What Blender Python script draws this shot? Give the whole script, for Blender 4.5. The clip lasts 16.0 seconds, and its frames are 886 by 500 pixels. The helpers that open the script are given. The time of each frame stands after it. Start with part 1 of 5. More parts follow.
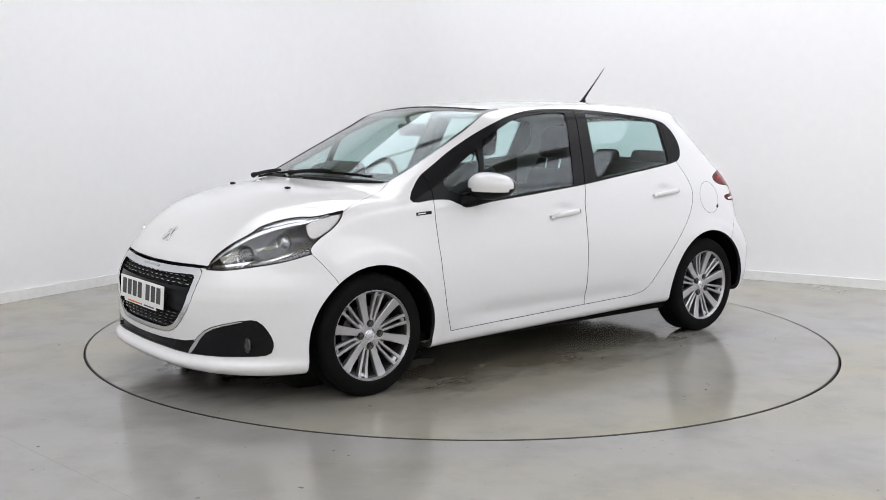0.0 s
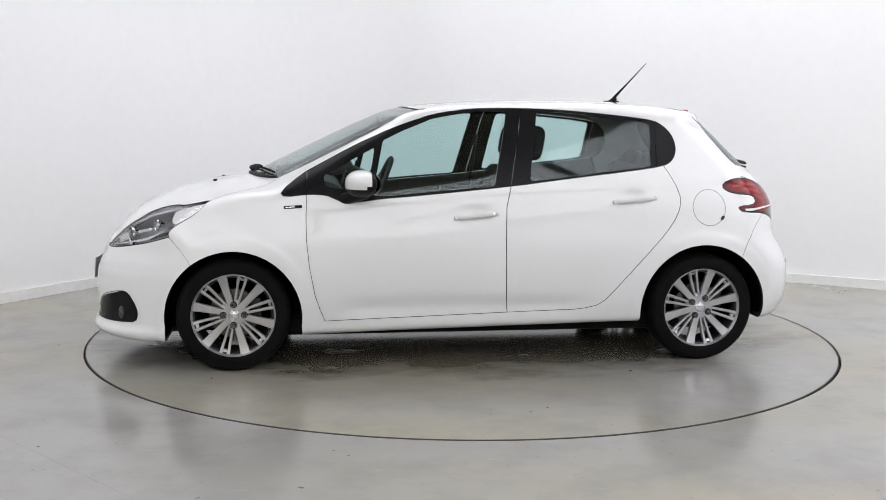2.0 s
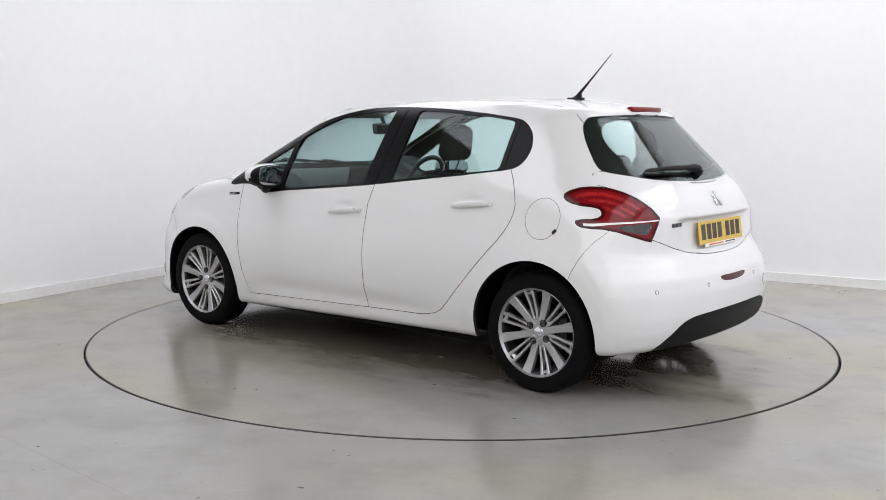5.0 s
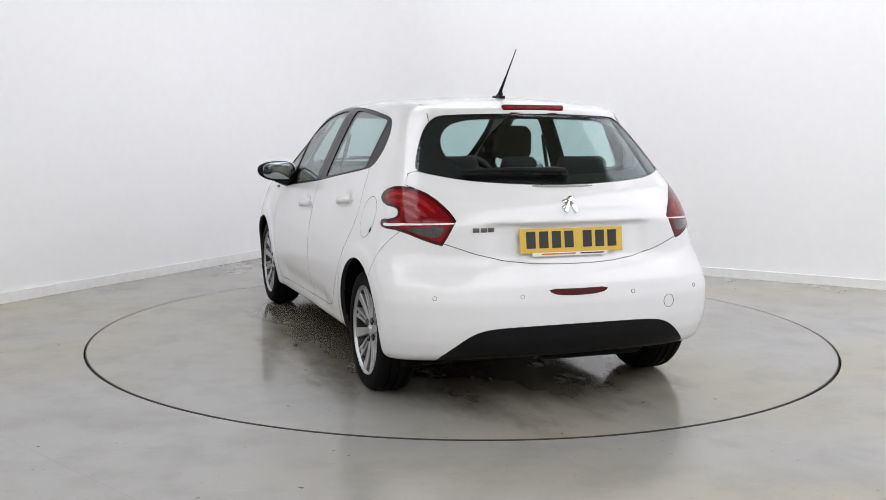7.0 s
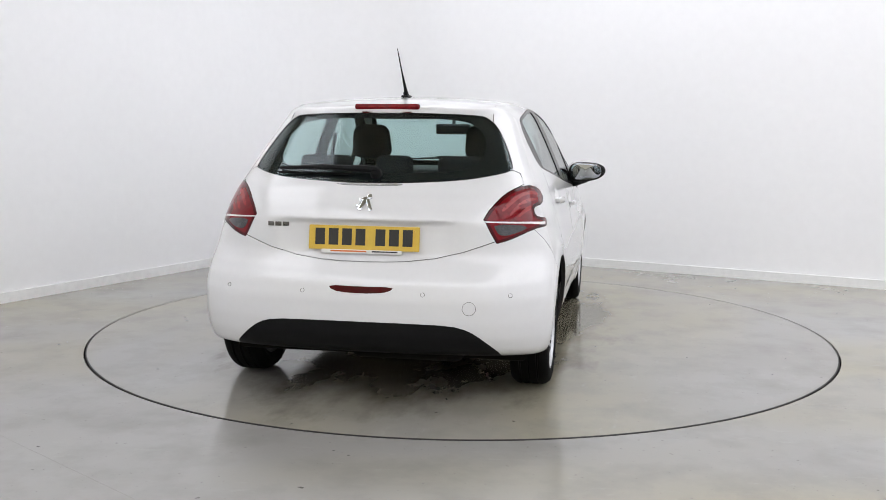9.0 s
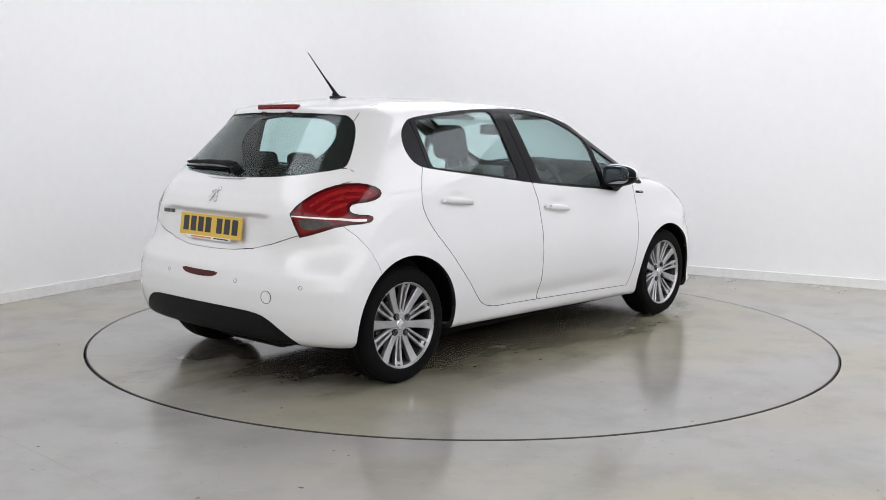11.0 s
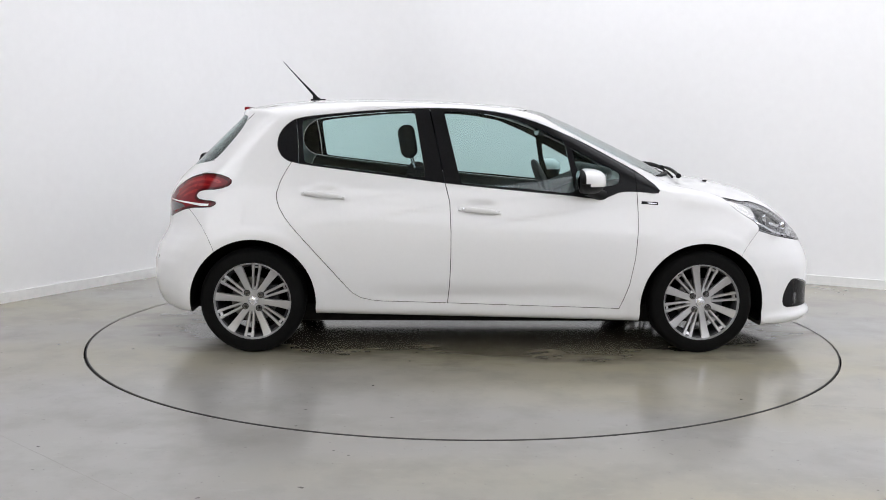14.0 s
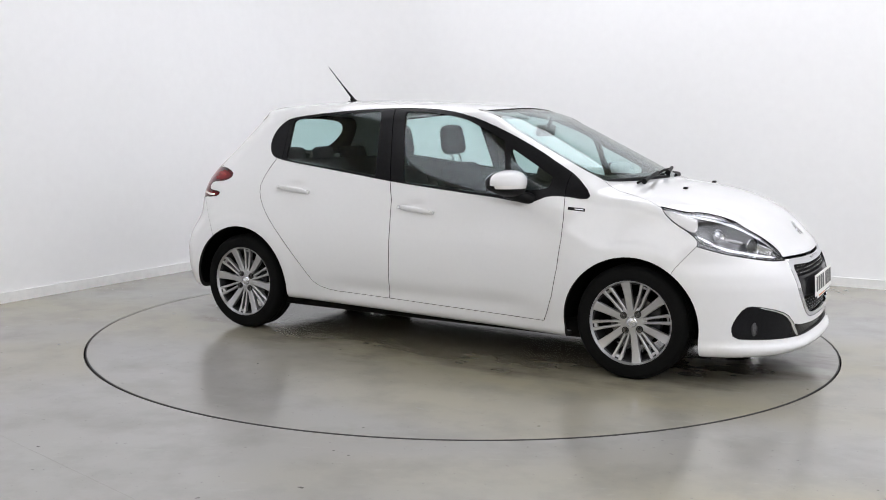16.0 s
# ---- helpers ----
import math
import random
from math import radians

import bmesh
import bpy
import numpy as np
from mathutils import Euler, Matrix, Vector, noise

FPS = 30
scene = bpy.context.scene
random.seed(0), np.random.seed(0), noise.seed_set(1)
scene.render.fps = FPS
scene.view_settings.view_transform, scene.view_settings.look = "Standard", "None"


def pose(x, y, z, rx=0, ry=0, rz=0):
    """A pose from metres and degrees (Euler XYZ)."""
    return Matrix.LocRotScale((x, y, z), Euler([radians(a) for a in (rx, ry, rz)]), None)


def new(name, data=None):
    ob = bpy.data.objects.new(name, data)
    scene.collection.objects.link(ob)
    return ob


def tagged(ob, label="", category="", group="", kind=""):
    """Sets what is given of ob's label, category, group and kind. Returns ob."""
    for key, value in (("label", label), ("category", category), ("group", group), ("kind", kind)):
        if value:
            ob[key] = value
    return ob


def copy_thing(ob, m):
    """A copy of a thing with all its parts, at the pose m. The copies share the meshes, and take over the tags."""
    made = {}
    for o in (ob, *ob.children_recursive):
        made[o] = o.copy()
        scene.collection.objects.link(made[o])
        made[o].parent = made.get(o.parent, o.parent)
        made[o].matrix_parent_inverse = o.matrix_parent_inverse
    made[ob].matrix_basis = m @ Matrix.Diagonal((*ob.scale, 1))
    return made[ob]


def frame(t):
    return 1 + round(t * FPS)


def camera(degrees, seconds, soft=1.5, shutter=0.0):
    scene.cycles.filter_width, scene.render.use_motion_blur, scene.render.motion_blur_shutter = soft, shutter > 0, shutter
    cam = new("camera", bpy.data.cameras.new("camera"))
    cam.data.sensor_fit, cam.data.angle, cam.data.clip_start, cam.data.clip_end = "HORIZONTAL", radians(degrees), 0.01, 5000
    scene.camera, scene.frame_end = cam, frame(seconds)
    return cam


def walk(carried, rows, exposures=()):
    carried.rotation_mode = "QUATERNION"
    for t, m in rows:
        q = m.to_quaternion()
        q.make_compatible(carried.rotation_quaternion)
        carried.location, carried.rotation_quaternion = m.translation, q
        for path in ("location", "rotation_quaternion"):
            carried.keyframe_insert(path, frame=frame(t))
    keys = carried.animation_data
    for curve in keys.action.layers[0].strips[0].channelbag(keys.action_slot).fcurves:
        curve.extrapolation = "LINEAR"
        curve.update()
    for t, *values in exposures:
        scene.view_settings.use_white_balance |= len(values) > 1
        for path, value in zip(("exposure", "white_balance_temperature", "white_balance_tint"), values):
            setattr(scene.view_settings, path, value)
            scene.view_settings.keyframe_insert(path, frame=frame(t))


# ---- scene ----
EYE = (0.0, -6.218, 1.291)
cam = camera(47.88, 16.0, soft=0.9)
VIEW = Matrix.Translation(EYE) @ Euler((0, 0, radians(1.038))).to_matrix().to_4x4() @ Euler((radians(-7.211), 0, 0)).to_matrix().to_4x4() @ Euler((0, radians(-0.452), 0)).to_matrix().to_4x4() @ Euler((radians(90), 0, 0)).to_matrix().to_4x4()
walk(cam, [(0.0, VIEW), (16.0, VIEW)], exposures=[(0.0, 0.0), (16.0, 0.0)])

# ---- light: a white studio lit by rows of ceiling panels ----
world = bpy.data.worlds.new("studio_air")
world.use_nodes = True
world.node_tree.nodes["Background"].inputs[0].default_value = (0.95, 0.95, 1.0, 1)
world.node_tree.nodes["Background"].inputs[1].default_value = 0.05
scene.world = world
LIGHT_A, LIGHT_B = (1.65, 3.45, 5.2, 7.0, 8.8, 10.5), (1.40, 3.95, 6.55, 9.15, 11.65)


# ---- materials ----
def material(name, color, rough=0.5, metal=0.0, coat=0.0, noise_scale=0, tint=0.0, bump=0.0, spec=0.5, rough_var=0.0):
    """A principled surface with grain at two scales in colour, gloss and relief."""
    m = bpy.data.materials.new(name)
    m.use_nodes = True
    nt, b = m.node_tree, m.node_tree.nodes["Principled BSDF"]
    b.inputs["Base Color"].default_value = (*color, 1)
    b.inputs["Roughness"].default_value, b.inputs["Metallic"].default_value = rough, metal
    b.inputs["Specular IOR Level"].default_value = spec
    if coat:
        b.inputs["Coat Weight"].default_value, b.inputs["Coat Roughness"].default_value = coat, 0.03
    if noise_scale:
        co = nt.nodes.new("ShaderNodeTexCoord")
        big, fine = nt.nodes.new("ShaderNodeTexNoise"), nt.nodes.new("ShaderNodeTexNoise")
        big.inputs["Scale"].default_value, fine.inputs["Scale"].default_value = noise_scale * 0.06, noise_scale
        big.inputs["Detail"].default_value, fine.inputs["Detail"].default_value = 4, 5
        for n in (big, fine):
            nt.links.new(co.outputs["Object"], n.inputs["Vector"])
        mix = nt.nodes.new("ShaderNodeMath")
        mix.operation = "ADD"
        nt.links.new(big.outputs["Fac"], mix.inputs[0])
        nt.links.new(fine.outputs["Fac"], mix.inputs[1])
        ramp = nt.nodes.new("ShaderNodeMapRange")
        ramp.inputs["From Min"].default_value, ramp.inputs["From Max"].default_value = 0.7, 1.3
        ramp.inputs["To Min"].default_value, ramp.inputs["To Max"].default_value = 1 - tint, 1 + tint
        nt.links.new(mix.outputs[0], ramp.inputs["Value"])
        mul = nt.nodes.new("ShaderNodeVectorMath")
        mul.operation = "SCALE"
        mul.inputs[0].default_value = color
        nt.links.new(ramp.outputs[0], mul.inputs["Scale"])
        nt.links.new(mul.outputs[0], b.inputs["Base Color"])
        if rough_var:
            rr = nt.nodes.new("ShaderNodeMapRange")
            rr.inputs["From Min"].default_value, rr.inputs["From Max"].default_value = 0.7, 1.3
            rr.inputs["To Min"].default_value, rr.inputs["To Max"].default_value = rough - rough_var, rough + rough_var
            nt.links.new(mix.outputs[0], rr.inputs["Value"])
            nt.links.new(rr.outputs[0], b.inputs["Roughness"])
        if bump:
            bp = nt.nodes.new("ShaderNodeBump")
            bp.inputs["Strength"].default_value, bp.inputs["Distance"].default_value = bump, 0.002
            nt.links.new(fine.outputs["Fac"], bp.inputs["Height"])
            nt.links.new(bp.outputs[0], b.inputs["Normal"])
    return m


def glass_material(name, tint, gloss_rough=0.01, ior=1.5):
    """Thin pane: what passes is tinted, the rest mirrors by Fresnel."""
    m = bpy.data.materials.new(name)
    m.use_nodes = True
    nt = m.node_tree
    nt.nodes.remove(nt.nodes["Principled BSDF"])
    clear, gloss, mix, edge, steep, scale = (nt.nodes.new("ShaderNode" + k) for k in ("BsdfTransparent", "BsdfGlossy", "MixShader", "LayerWeight", "Math", "Math"))
    clear.inputs["Color"].default_value = (*tint, 1)
    gloss.inputs["Roughness"].default_value = gloss_rough
    edge.inputs["Blend"].default_value = 0.5
    steep.operation, steep.inputs[1].default_value = "POWER", 5.0
    scale.operation, scale.inputs[1].default_value, scale.inputs[2].default_value = "MULTIPLY_ADD", 0.92, 0.030
    nt.links.new(edge.outputs["Facing"], steep.inputs[0])
    nt.links.new(steep.outputs[0], scale.inputs[0])
    nt.links.new(scale.outputs[0], mix.inputs["Fac"])
    nt.links.new(clear.outputs[0], mix.inputs[1])
    nt.links.new(gloss.outputs[0], mix.inputs[2])
    nt.links.new(mix.outputs[0], nt.nodes["Material Output"].inputs["Surface"])
    return m


def glow_material(name, color, strength):
    m = bpy.data.materials.new(name)
    m.use_nodes = True
    b = m.node_tree.nodes["Principled BSDF"]
    b.inputs["Base Color"].default_value = (0.8, 0.8, 0.8, 1)
    b.inputs["Emission Color"].default_value, b.inputs["Emission Strength"].default_value = (*color, 1), strength
    return m


def floor_material(name, marks):
    """Grey poured resin: clouded, lightly stained and specked, half glossy. marks: wet patches left by tyres and drips,
    with the car's shade painted in.
    """
    m = material(name, (0.3, 0.3, 0.3), rough=0.3)
    nt, b = m.node_tree, m.node_tree.nodes["Principled BSDF"]
    N, link = nt.nodes.new, nt.links.new
    co = N("ShaderNodeTexCoord")

    def noise_tex(scale, detail=4, rough=0.55, stretch=None):
        n = N("ShaderNodeTexNoise")
        n.inputs["Scale"].default_value, n.inputs["Detail"].default_value, n.inputs["Roughness"].default_value = scale, detail, rough
        if stretch:
            mp = N("ShaderNodeMapping")
            mp.inputs["Scale"].default_value = stretch
            link(co.outputs["Object"], mp.inputs["Vector"])
            link(mp.outputs[0], n.inputs["Vector"])
        else:
            link(co.outputs["Object"], n.inputs["Vector"])
        return n.outputs["Fac"]

    def remap(v, a, c, lo, hi):
        r = N("ShaderNodeMapRange")
        for k, x in zip(("From Min", "From Max", "To Min", "To Max"), (a, c, lo, hi)):
            r.inputs[k].default_value = x
        link(v, r.inputs["Value"])
        return r.outputs[0]

    def blend(fac, a, c):
        x = N("ShaderNodeMix")
        x.data_type = "RGBA"
        link(fac, x.inputs["Factor"])
        for v, slot in ((a, 6), (c, 7)):
            if isinstance(v, tuple):
                x.inputs[slot].default_value = (*v, 1)
            else:
                link(v, x.inputs[slot])
        return x.outputs[2]

    def times(a, c):
        x = N("ShaderNodeMath")
        x.operation = "MULTIPLY"
        link(a, x.inputs[0])
        link(c, x.inputs[1])
        return x.outputs[0]

    base = blend(remap(noise_tex(0.6, 3, 0.45), 0.3, 0.7, 0, 1), FLOOR_A, FLOOR_B)
    base = blend(remap(noise_tex(0.4, 2, 0.4, (0.5, 1.6, 1)), 0.42, 0.64, 0, 0.95), base, FLOOR_STAIN)
    base = blend(remap(noise_tex(3.2, 5, 0.6), 0.45, 0.72, 0, 0.5), base, (0.19, 0.183, 0.165))
    base = blend(remap(noise_tex(45, 3), 0.68, 0.74, 0, 0.5), base, (0.1, 0.095, 0.085))
    # pale scuffs and sparse dark grit
    base = blend(remap(noise_tex(9, 6, 0.7, (0.6, 1.5, 1)), 0.60, 0.74, 0, 0.4), base, (0.34, 0.335, 0.32))
    base = blend(remap(noise_tex(17, 2, 0.4), 0.75, 0.775, 0, 0.8), base, (0.06, 0.056, 0.05))
    shine = remap(noise_tex(1.3, 3, 0.5), 0.3, 0.7, 0.13, 0.22)
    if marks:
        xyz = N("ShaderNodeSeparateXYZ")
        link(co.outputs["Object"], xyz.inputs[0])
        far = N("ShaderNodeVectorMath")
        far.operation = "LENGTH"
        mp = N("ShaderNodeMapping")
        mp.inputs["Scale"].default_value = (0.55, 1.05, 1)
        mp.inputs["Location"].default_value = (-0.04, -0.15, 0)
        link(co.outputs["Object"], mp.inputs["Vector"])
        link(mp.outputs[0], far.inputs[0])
        # ellipse under the car, where its shade is painted along with the wet marks
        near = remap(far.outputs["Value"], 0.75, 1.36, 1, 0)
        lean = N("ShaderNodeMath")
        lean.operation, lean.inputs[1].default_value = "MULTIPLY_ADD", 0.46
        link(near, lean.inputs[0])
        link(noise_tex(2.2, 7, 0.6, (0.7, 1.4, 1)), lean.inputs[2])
        wet_shade = times(remap(lean.outputs[0], 0.64, 0.94, 0, 1), remap(near, 0.0, 0.2, 0, 1))
        base = blend(times(wet_shade, remap(noise_tex(6, 3), 0.3, 0.7, 0.75, 0.92)), base, (0.05, 0.043, 0.031))
        # brown grime that also deepens the painted shade under the car
        grime_shade = times(remap(noise_tex(1.3, 4), 0.3, 0.65, 0.15, 0.75), near)
        base = blend(grime_shade, base, (0.17, 0.152, 0.11))
        r2 = N("ShaderNodeMix")
        r2.data_type = "FLOAT"
        link(wet_shade, r2.inputs[0])
        link(shine, r2.inputs[2])
        r2.inputs[3].default_value = 0.10
        shine = r2.outputs[0]
    link(base, b.inputs["Base Color"])
    link(shine, b.inputs["Roughness"])
    bp = N("ShaderNodeBump")
    bp.inputs["Strength"].default_value, bp.inputs["Distance"].default_value = (0.002 if marks else 0.014), 0.002
    link(noise_tex(26, 3), bp.inputs["Height"])
    link(bp.outputs[0], b.inputs["Normal"])
    return m


FLOOR_A, FLOOR_B, FLOOR_STAIN = (0.258, 0.249, 0.232), (0.296, 0.291, 0.282), (0.292, 0.268, 0.195)
PAINT = material("white_car_paint", (0.67, 0.67, 0.676), rough=0.4, coat=1.0, noise_scale=40, tint=0.012)
PAINT_IN = material("white_paint_inside", (0.35, 0.35, 0.35), rough=0.6)
LINING = material("grey_roof_lining", (0.34, 0.34, 0.33), rough=0.95, noise_scale=160, tint=0.12, bump=0.3)
GLOSS_BLACK = material("gloss_black_trim", (0.010, 0.010, 0.011), rough=0.2, noise_scale=90, tint=0.2, spec=0.08)
BLACK_PLASTIC = material("grained_black_plastic", (0.006, 0.006, 0.0064), rough=0.55, noise_scale=300, tint=0.25, bump=0.35, spec=0.14)
UNDER = material("dirty_underbody", (0.006, 0.0055, 0.005), rough=0.85, noise_scale=20, tint=0.5, bump=0.5, spec=0.1)
RUBBER = material("tyre_rubber", (0.0045, 0.0045, 0.0045), rough=0.75, noise_scale=120, tint=0.25, bump=0.3, spec=0.08)
ALLOY = material("silver_alloy", (0.44, 0.44, 0.45), rough=0.36, metal=0.85, noise_scale=40, tint=0.03)
# alloy with shade put into its colour; also serves small dark parts
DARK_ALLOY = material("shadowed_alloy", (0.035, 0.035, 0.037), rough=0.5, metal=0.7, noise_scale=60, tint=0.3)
STEEL = material("brake_steel", (0.13, 0.127, 0.124), rough=0.35, metal=1.0, noise_scale=80, tint=0.2, rough_var=0.1)
CHROME = material("chrome", (0.62, 0.63, 0.65), rough=0.07, metal=1.0, noise_scale=60, tint=0.03)
SATIN = material("satin_silver", (0.62, 0.63, 0.66), rough=0.22, metal=0.75, noise_scale=90, tint=0.06)
GLASS = glass_material("green_tinted_glass", (0.86, 0.94, 0.935))
LAMP_BOWL = material("grey_lamp_bowl", (0.20, 0.20, 0.21), rough=0.35, metal=0.6, noise_scale=60, tint=0.25)
LENS = glass_material("clear_lamp_lens", (0.96, 0.965, 0.97))
RED = material("red_lamp_lens", (0.15, 0.003, 0.006), rough=0.1, coat=0.15, spec=0.2, noise_scale=30, tint=0.3)
DARK_RED = material("deep_red_lamp_lens", (0.055, 0.002, 0.003), rough=0.1, coat=0.15, spec=0.2, noise_scale=30, tint=0.2)
BRIGHT_RED = material("bright_red_lamp_light_guide", (0.26, 0.008, 0.010), rough=0.18, coat=0.25, spec=0.3, noise_scale=60, tint=0.2)
SMOKE = material("smoked_reversing_lens", (0.035, 0.035, 0.038), rough=0.12, coat=0.5, noise_scale=150, tint=0.5)
WHITE_PLASTIC = material("white_lamp_strip", (0.75, 0.73, 0.72), rough=0.25, coat=0.5, noise_scale=60, tint=0.05)
FABRIC = material("charcoal_seat_fabric", (0.020, 0.020, 0.023), rough=0.95, noise_scale=420, tint=0.4, bump=0.5, spec=0.2)
DASH = material("soft_black_dashboard", (0.035, 0.036, 0.038), rough=0.7, noise_scale=260, tint=0.2, bump=0.3)
MIRROR = material("mirror_glass", (0.34, 0.36, 0.39), rough=0.02, metal=1.0)
PLATE_YELLOW = material("yellow_number_plate", (0.60, 0.40, 0.05), rough=0.35, noise_scale=200, tint=0.06)
PLATE_WHITE = material("white_number_plate", (0.74, 0.74, 0.72), rough=0.35, noise_scale=200, tint=0.04)
INK = material("black_plate_bars", (0.012, 0.012, 0.012), rough=0.4, noise_scale=100, tint=0.2)
ORANGE_INK = material("orange_print", (0.6, 0.16, 0.03), rough=0.5)
WALL = material("white_studio_paint", (0.825, 0.825, 0.83), rough=0.65, noise_scale=14, tint=0.015, bump=0.02, spec=0.3)
SKIRT = material("scuffed_white_skirting", (0.78, 0.78, 0.77), rough=0.5, noise_scale=22, tint=0.05, bump=0.1)
CEILING = material("cream_ceiling_paint", (0.42, 0.39, 0.30), rough=0.8, noise_scale=12, tint=0.03)
BACK_WALL = material("cream_painted_wall", (0.62, 0.58, 0.45), rough=0.7, noise_scale=10, tint=0.06)
JOINT = material("filled_floor_joint", (0.20, 0.19, 0.17), rough=0.6, noise_scale=30, tint=0.2)
# near-black that stands in for the shade inside gaps and recesses
PIT = material("dark_gap_shade", (0.012, 0.011, 0.010), rough=0.8, noise_scale=30, tint=0.4)
FLOOR = floor_material("grey_resin_floor", False)
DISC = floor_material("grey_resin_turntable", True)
PANEL_GLOW = glow_material("ceiling_panel_glow", (0.955, 0.965, 1.035), 2.66)
FRAME_GREY = material("white_lamp_frame", (0.7, 0.7, 0.7), rough=0.5, noise_scale=40, tint=0.03)


# ---- building helpers ----
def part(name, bm, material_, parent=None, label="", smooth=False):
    """Links a bmesh or a mesh as one object under a thing or a part."""
    if isinstance(bm, bmesh.types.BMesh):
        me = bpy.data.meshes.new(name)
        bm.to_mesh(me)
        bm.free()
    else:
        me = bm
    if not me.materials:
        me.materials.append(material_)
    if smooth:
        me.polygons.foreach_set("use_smooth", [True] * len(me.polygons))
        me.set_sharp_from_angle(angle=radians(38))
    ob = new(name, me)
    ob.parent = parent
    if label:
        ob["label"] = label
    return ob


def rbox(size, at_=(0, 0, 0), bevel=0.01, turn=None, bm=None, segments=2):
    """A box with rounded edges, added to bm."""
    bm = bm or bmesh.new()
    made = bmesh.ops.create_cube(bm, size=1.0, matrix=Matrix.Diagonal((*size, 1)))["verts"]
    if bevel:
        edges = list({e for v in made for e in v.link_edges})
        got = bmesh.ops.bevel(bm, geom=edges, offset=bevel, segments=segments, profile=0.5, affect="EDGES")
        made = list({v for f in got["faces"] for v in f.verts} | {v for v in made if v.is_valid})
        made = list({w for v in made for f in v.link_faces for w in f.verts})
    m = Matrix.Translation(at_) @ (turn.to_4x4() if turn else Matrix())
    bmesh.ops.transform(bm, matrix=m, verts=made)
    return bm


def lathe(profile, seg=48, axis="Y", bm=None, closed=True):
    """Turns (radius, along) points round an axis."""
    bm = bm or bmesh.new()
    rings = []
    for r, a in profile:
        ring = []
        for i in range(seg):
            c, s = math.cos(2 * math.pi * i / seg) * r, math.sin(2 * math.pi * i / seg) * r
            ring.append(bm.verts.new((c, a, s) if axis == "Y" else (c, s, a) if axis == "Z" else (a, c, s)))
        rings.append(ring)
    pairs = list(zip(rings, rings[1:])) + ([(rings[-1], rings[0])] if closed else [])
    for p, q in pairs:
        for i in range(seg):
            j = (i + 1) % seg
            bm.faces.new((p[i], p[j], q[j], q[i]))
    bmesh.ops.recalc_face_normals(bm, faces=bm.faces)
    return bm


def tube(pts, radius, n=8, bm=None):
    """A round bar along points; radius may be a list."""
    bm = bm or bmesh.new()
    pts = [Vector(q) for q in pts]
    rad = radius if isinstance(radius, (list, tuple)) else [radius] * len(pts)
    rings = []
    for i, q in enumerate(pts):
        d = (pts[min(i + 1, len(pts) - 1)] - pts[max(i - 1, 0)]).normalized()
        u = d.orthogonal().normalized() if i == 0 else (u - d * u.dot(d)).normalized()
        v = d.cross(u)
        rings.append([bm.verts.new(q + (u * math.cos(6.28319 * k / n) + v * math.sin(6.28319 * k / n)) * rad[i]) for k in range(n)])
    for p, q in zip(rings, rings[1:]):
        for k in range(n):
            bm.faces.new((p[k], p[(k + 1) % n], q[(k + 1) % n], q[k]))
    bm.faces.new(rings[0][::-1])
    bm.faces.new(rings[-1])
    bmesh.ops.recalc_face_normals(bm, faces=bm.faces)
    return bm


def sheet(verts, faces):
    me = bpy.data.meshes.new("sheet")
    me.from_pydata([tuple(v) for v in verts], [], faces)
    return me


# ---- the studio: white walls with a coved corner, a turntable let into the floor ----
CORNER, ALONG, DOWN = Vector((-1.402, 4.263)), Vector((0.886, -0.4637)).normalized(), Vector((-0.4637, -0.886)).normalized()
LONG_A, LONG_B, HIGH, COVE, RING = 11.5, 13.0, 3.7, 1.0, 2.246


def plan(a, b):
    """A place of the room's own plan: a along the far wall, b along the side wall."""
    return CORNER + ALONG * a + DOWN * b


def wall_run(name, line, z0, z1, thick, mat_, label, category):
    """A wall along a line of plan points, with its thickness behind it."""
    bm = bmesh.new()
    n = len(line)
    rows = []
    for i, q in enumerate(line):
        d = (line[min(i + 1, n - 1)] - line[max(i - 1, 0)]).normalized()
        out = Vector((-d.y, d.x))
        rows.append([bm.verts.new((*(q + out * o), z)) for o, z in ((0, z0), (0, z1), (thick, z1), (thick, z0))])
    for p, q in zip(rows, rows[1:]):
        for k in range(4):
            bm.faces.new((p[k], p[(k + 1) % 4], q[(k + 1) % 4], q[k]))
    bm.faces.new(rows[0])
    bm.faces.new(rows[-1][::-1])
    bmesh.ops.recalc_face_normals(bm, faces=bm.faces)
    ob = part(name, bm, mat_, smooth=True)
    return tagged(ob, label, category, kind="structure")


cove = [plan(COVE * (1 - math.cos(t)), COVE * (1 - math.sin(t))) for t in np.linspace(0, math.pi / 2, 19)]
far_line = [plan(0, LONG_B)] + cove + [plan(LONG_A, 0)]
wall_run("wall_north", far_line, 0, HIGH, 0.2, WALL, "white painted studio walls with a rounded corner", "wall")
wall_run("wall_east", [plan(LONG_A, 0), plan(LONG_A, LONG_B)], 0, HIGH, 0.2, WALL, "white painted studio side wall", "wall")
wall_run("wall_south", [plan(LONG_A, LONG_B), plan(0, LONG_B)], 0, HIGH, 0.2, BACK_WALL, "cream painted wall behind the turntable", "wall")
# skirting stands in front of the wall, with a rounded top
inner = [plan(0.018, LONG_B - 0.01)] + [plan(0.018 + (COVE - 0.018) * (1 - math.cos(t)), 0.018 + (COVE - 0.018) * (1 - math.sin(t))) for t in np.linspace(0, math.pi / 2, 19)] + [plan(LONG_A - 0.01, 0.018)]
wall_run("baseboard", inner, 0.0, 0.075, 0.017, SKIRT, "scuffed white skirting board along the studio walls", "skirting")

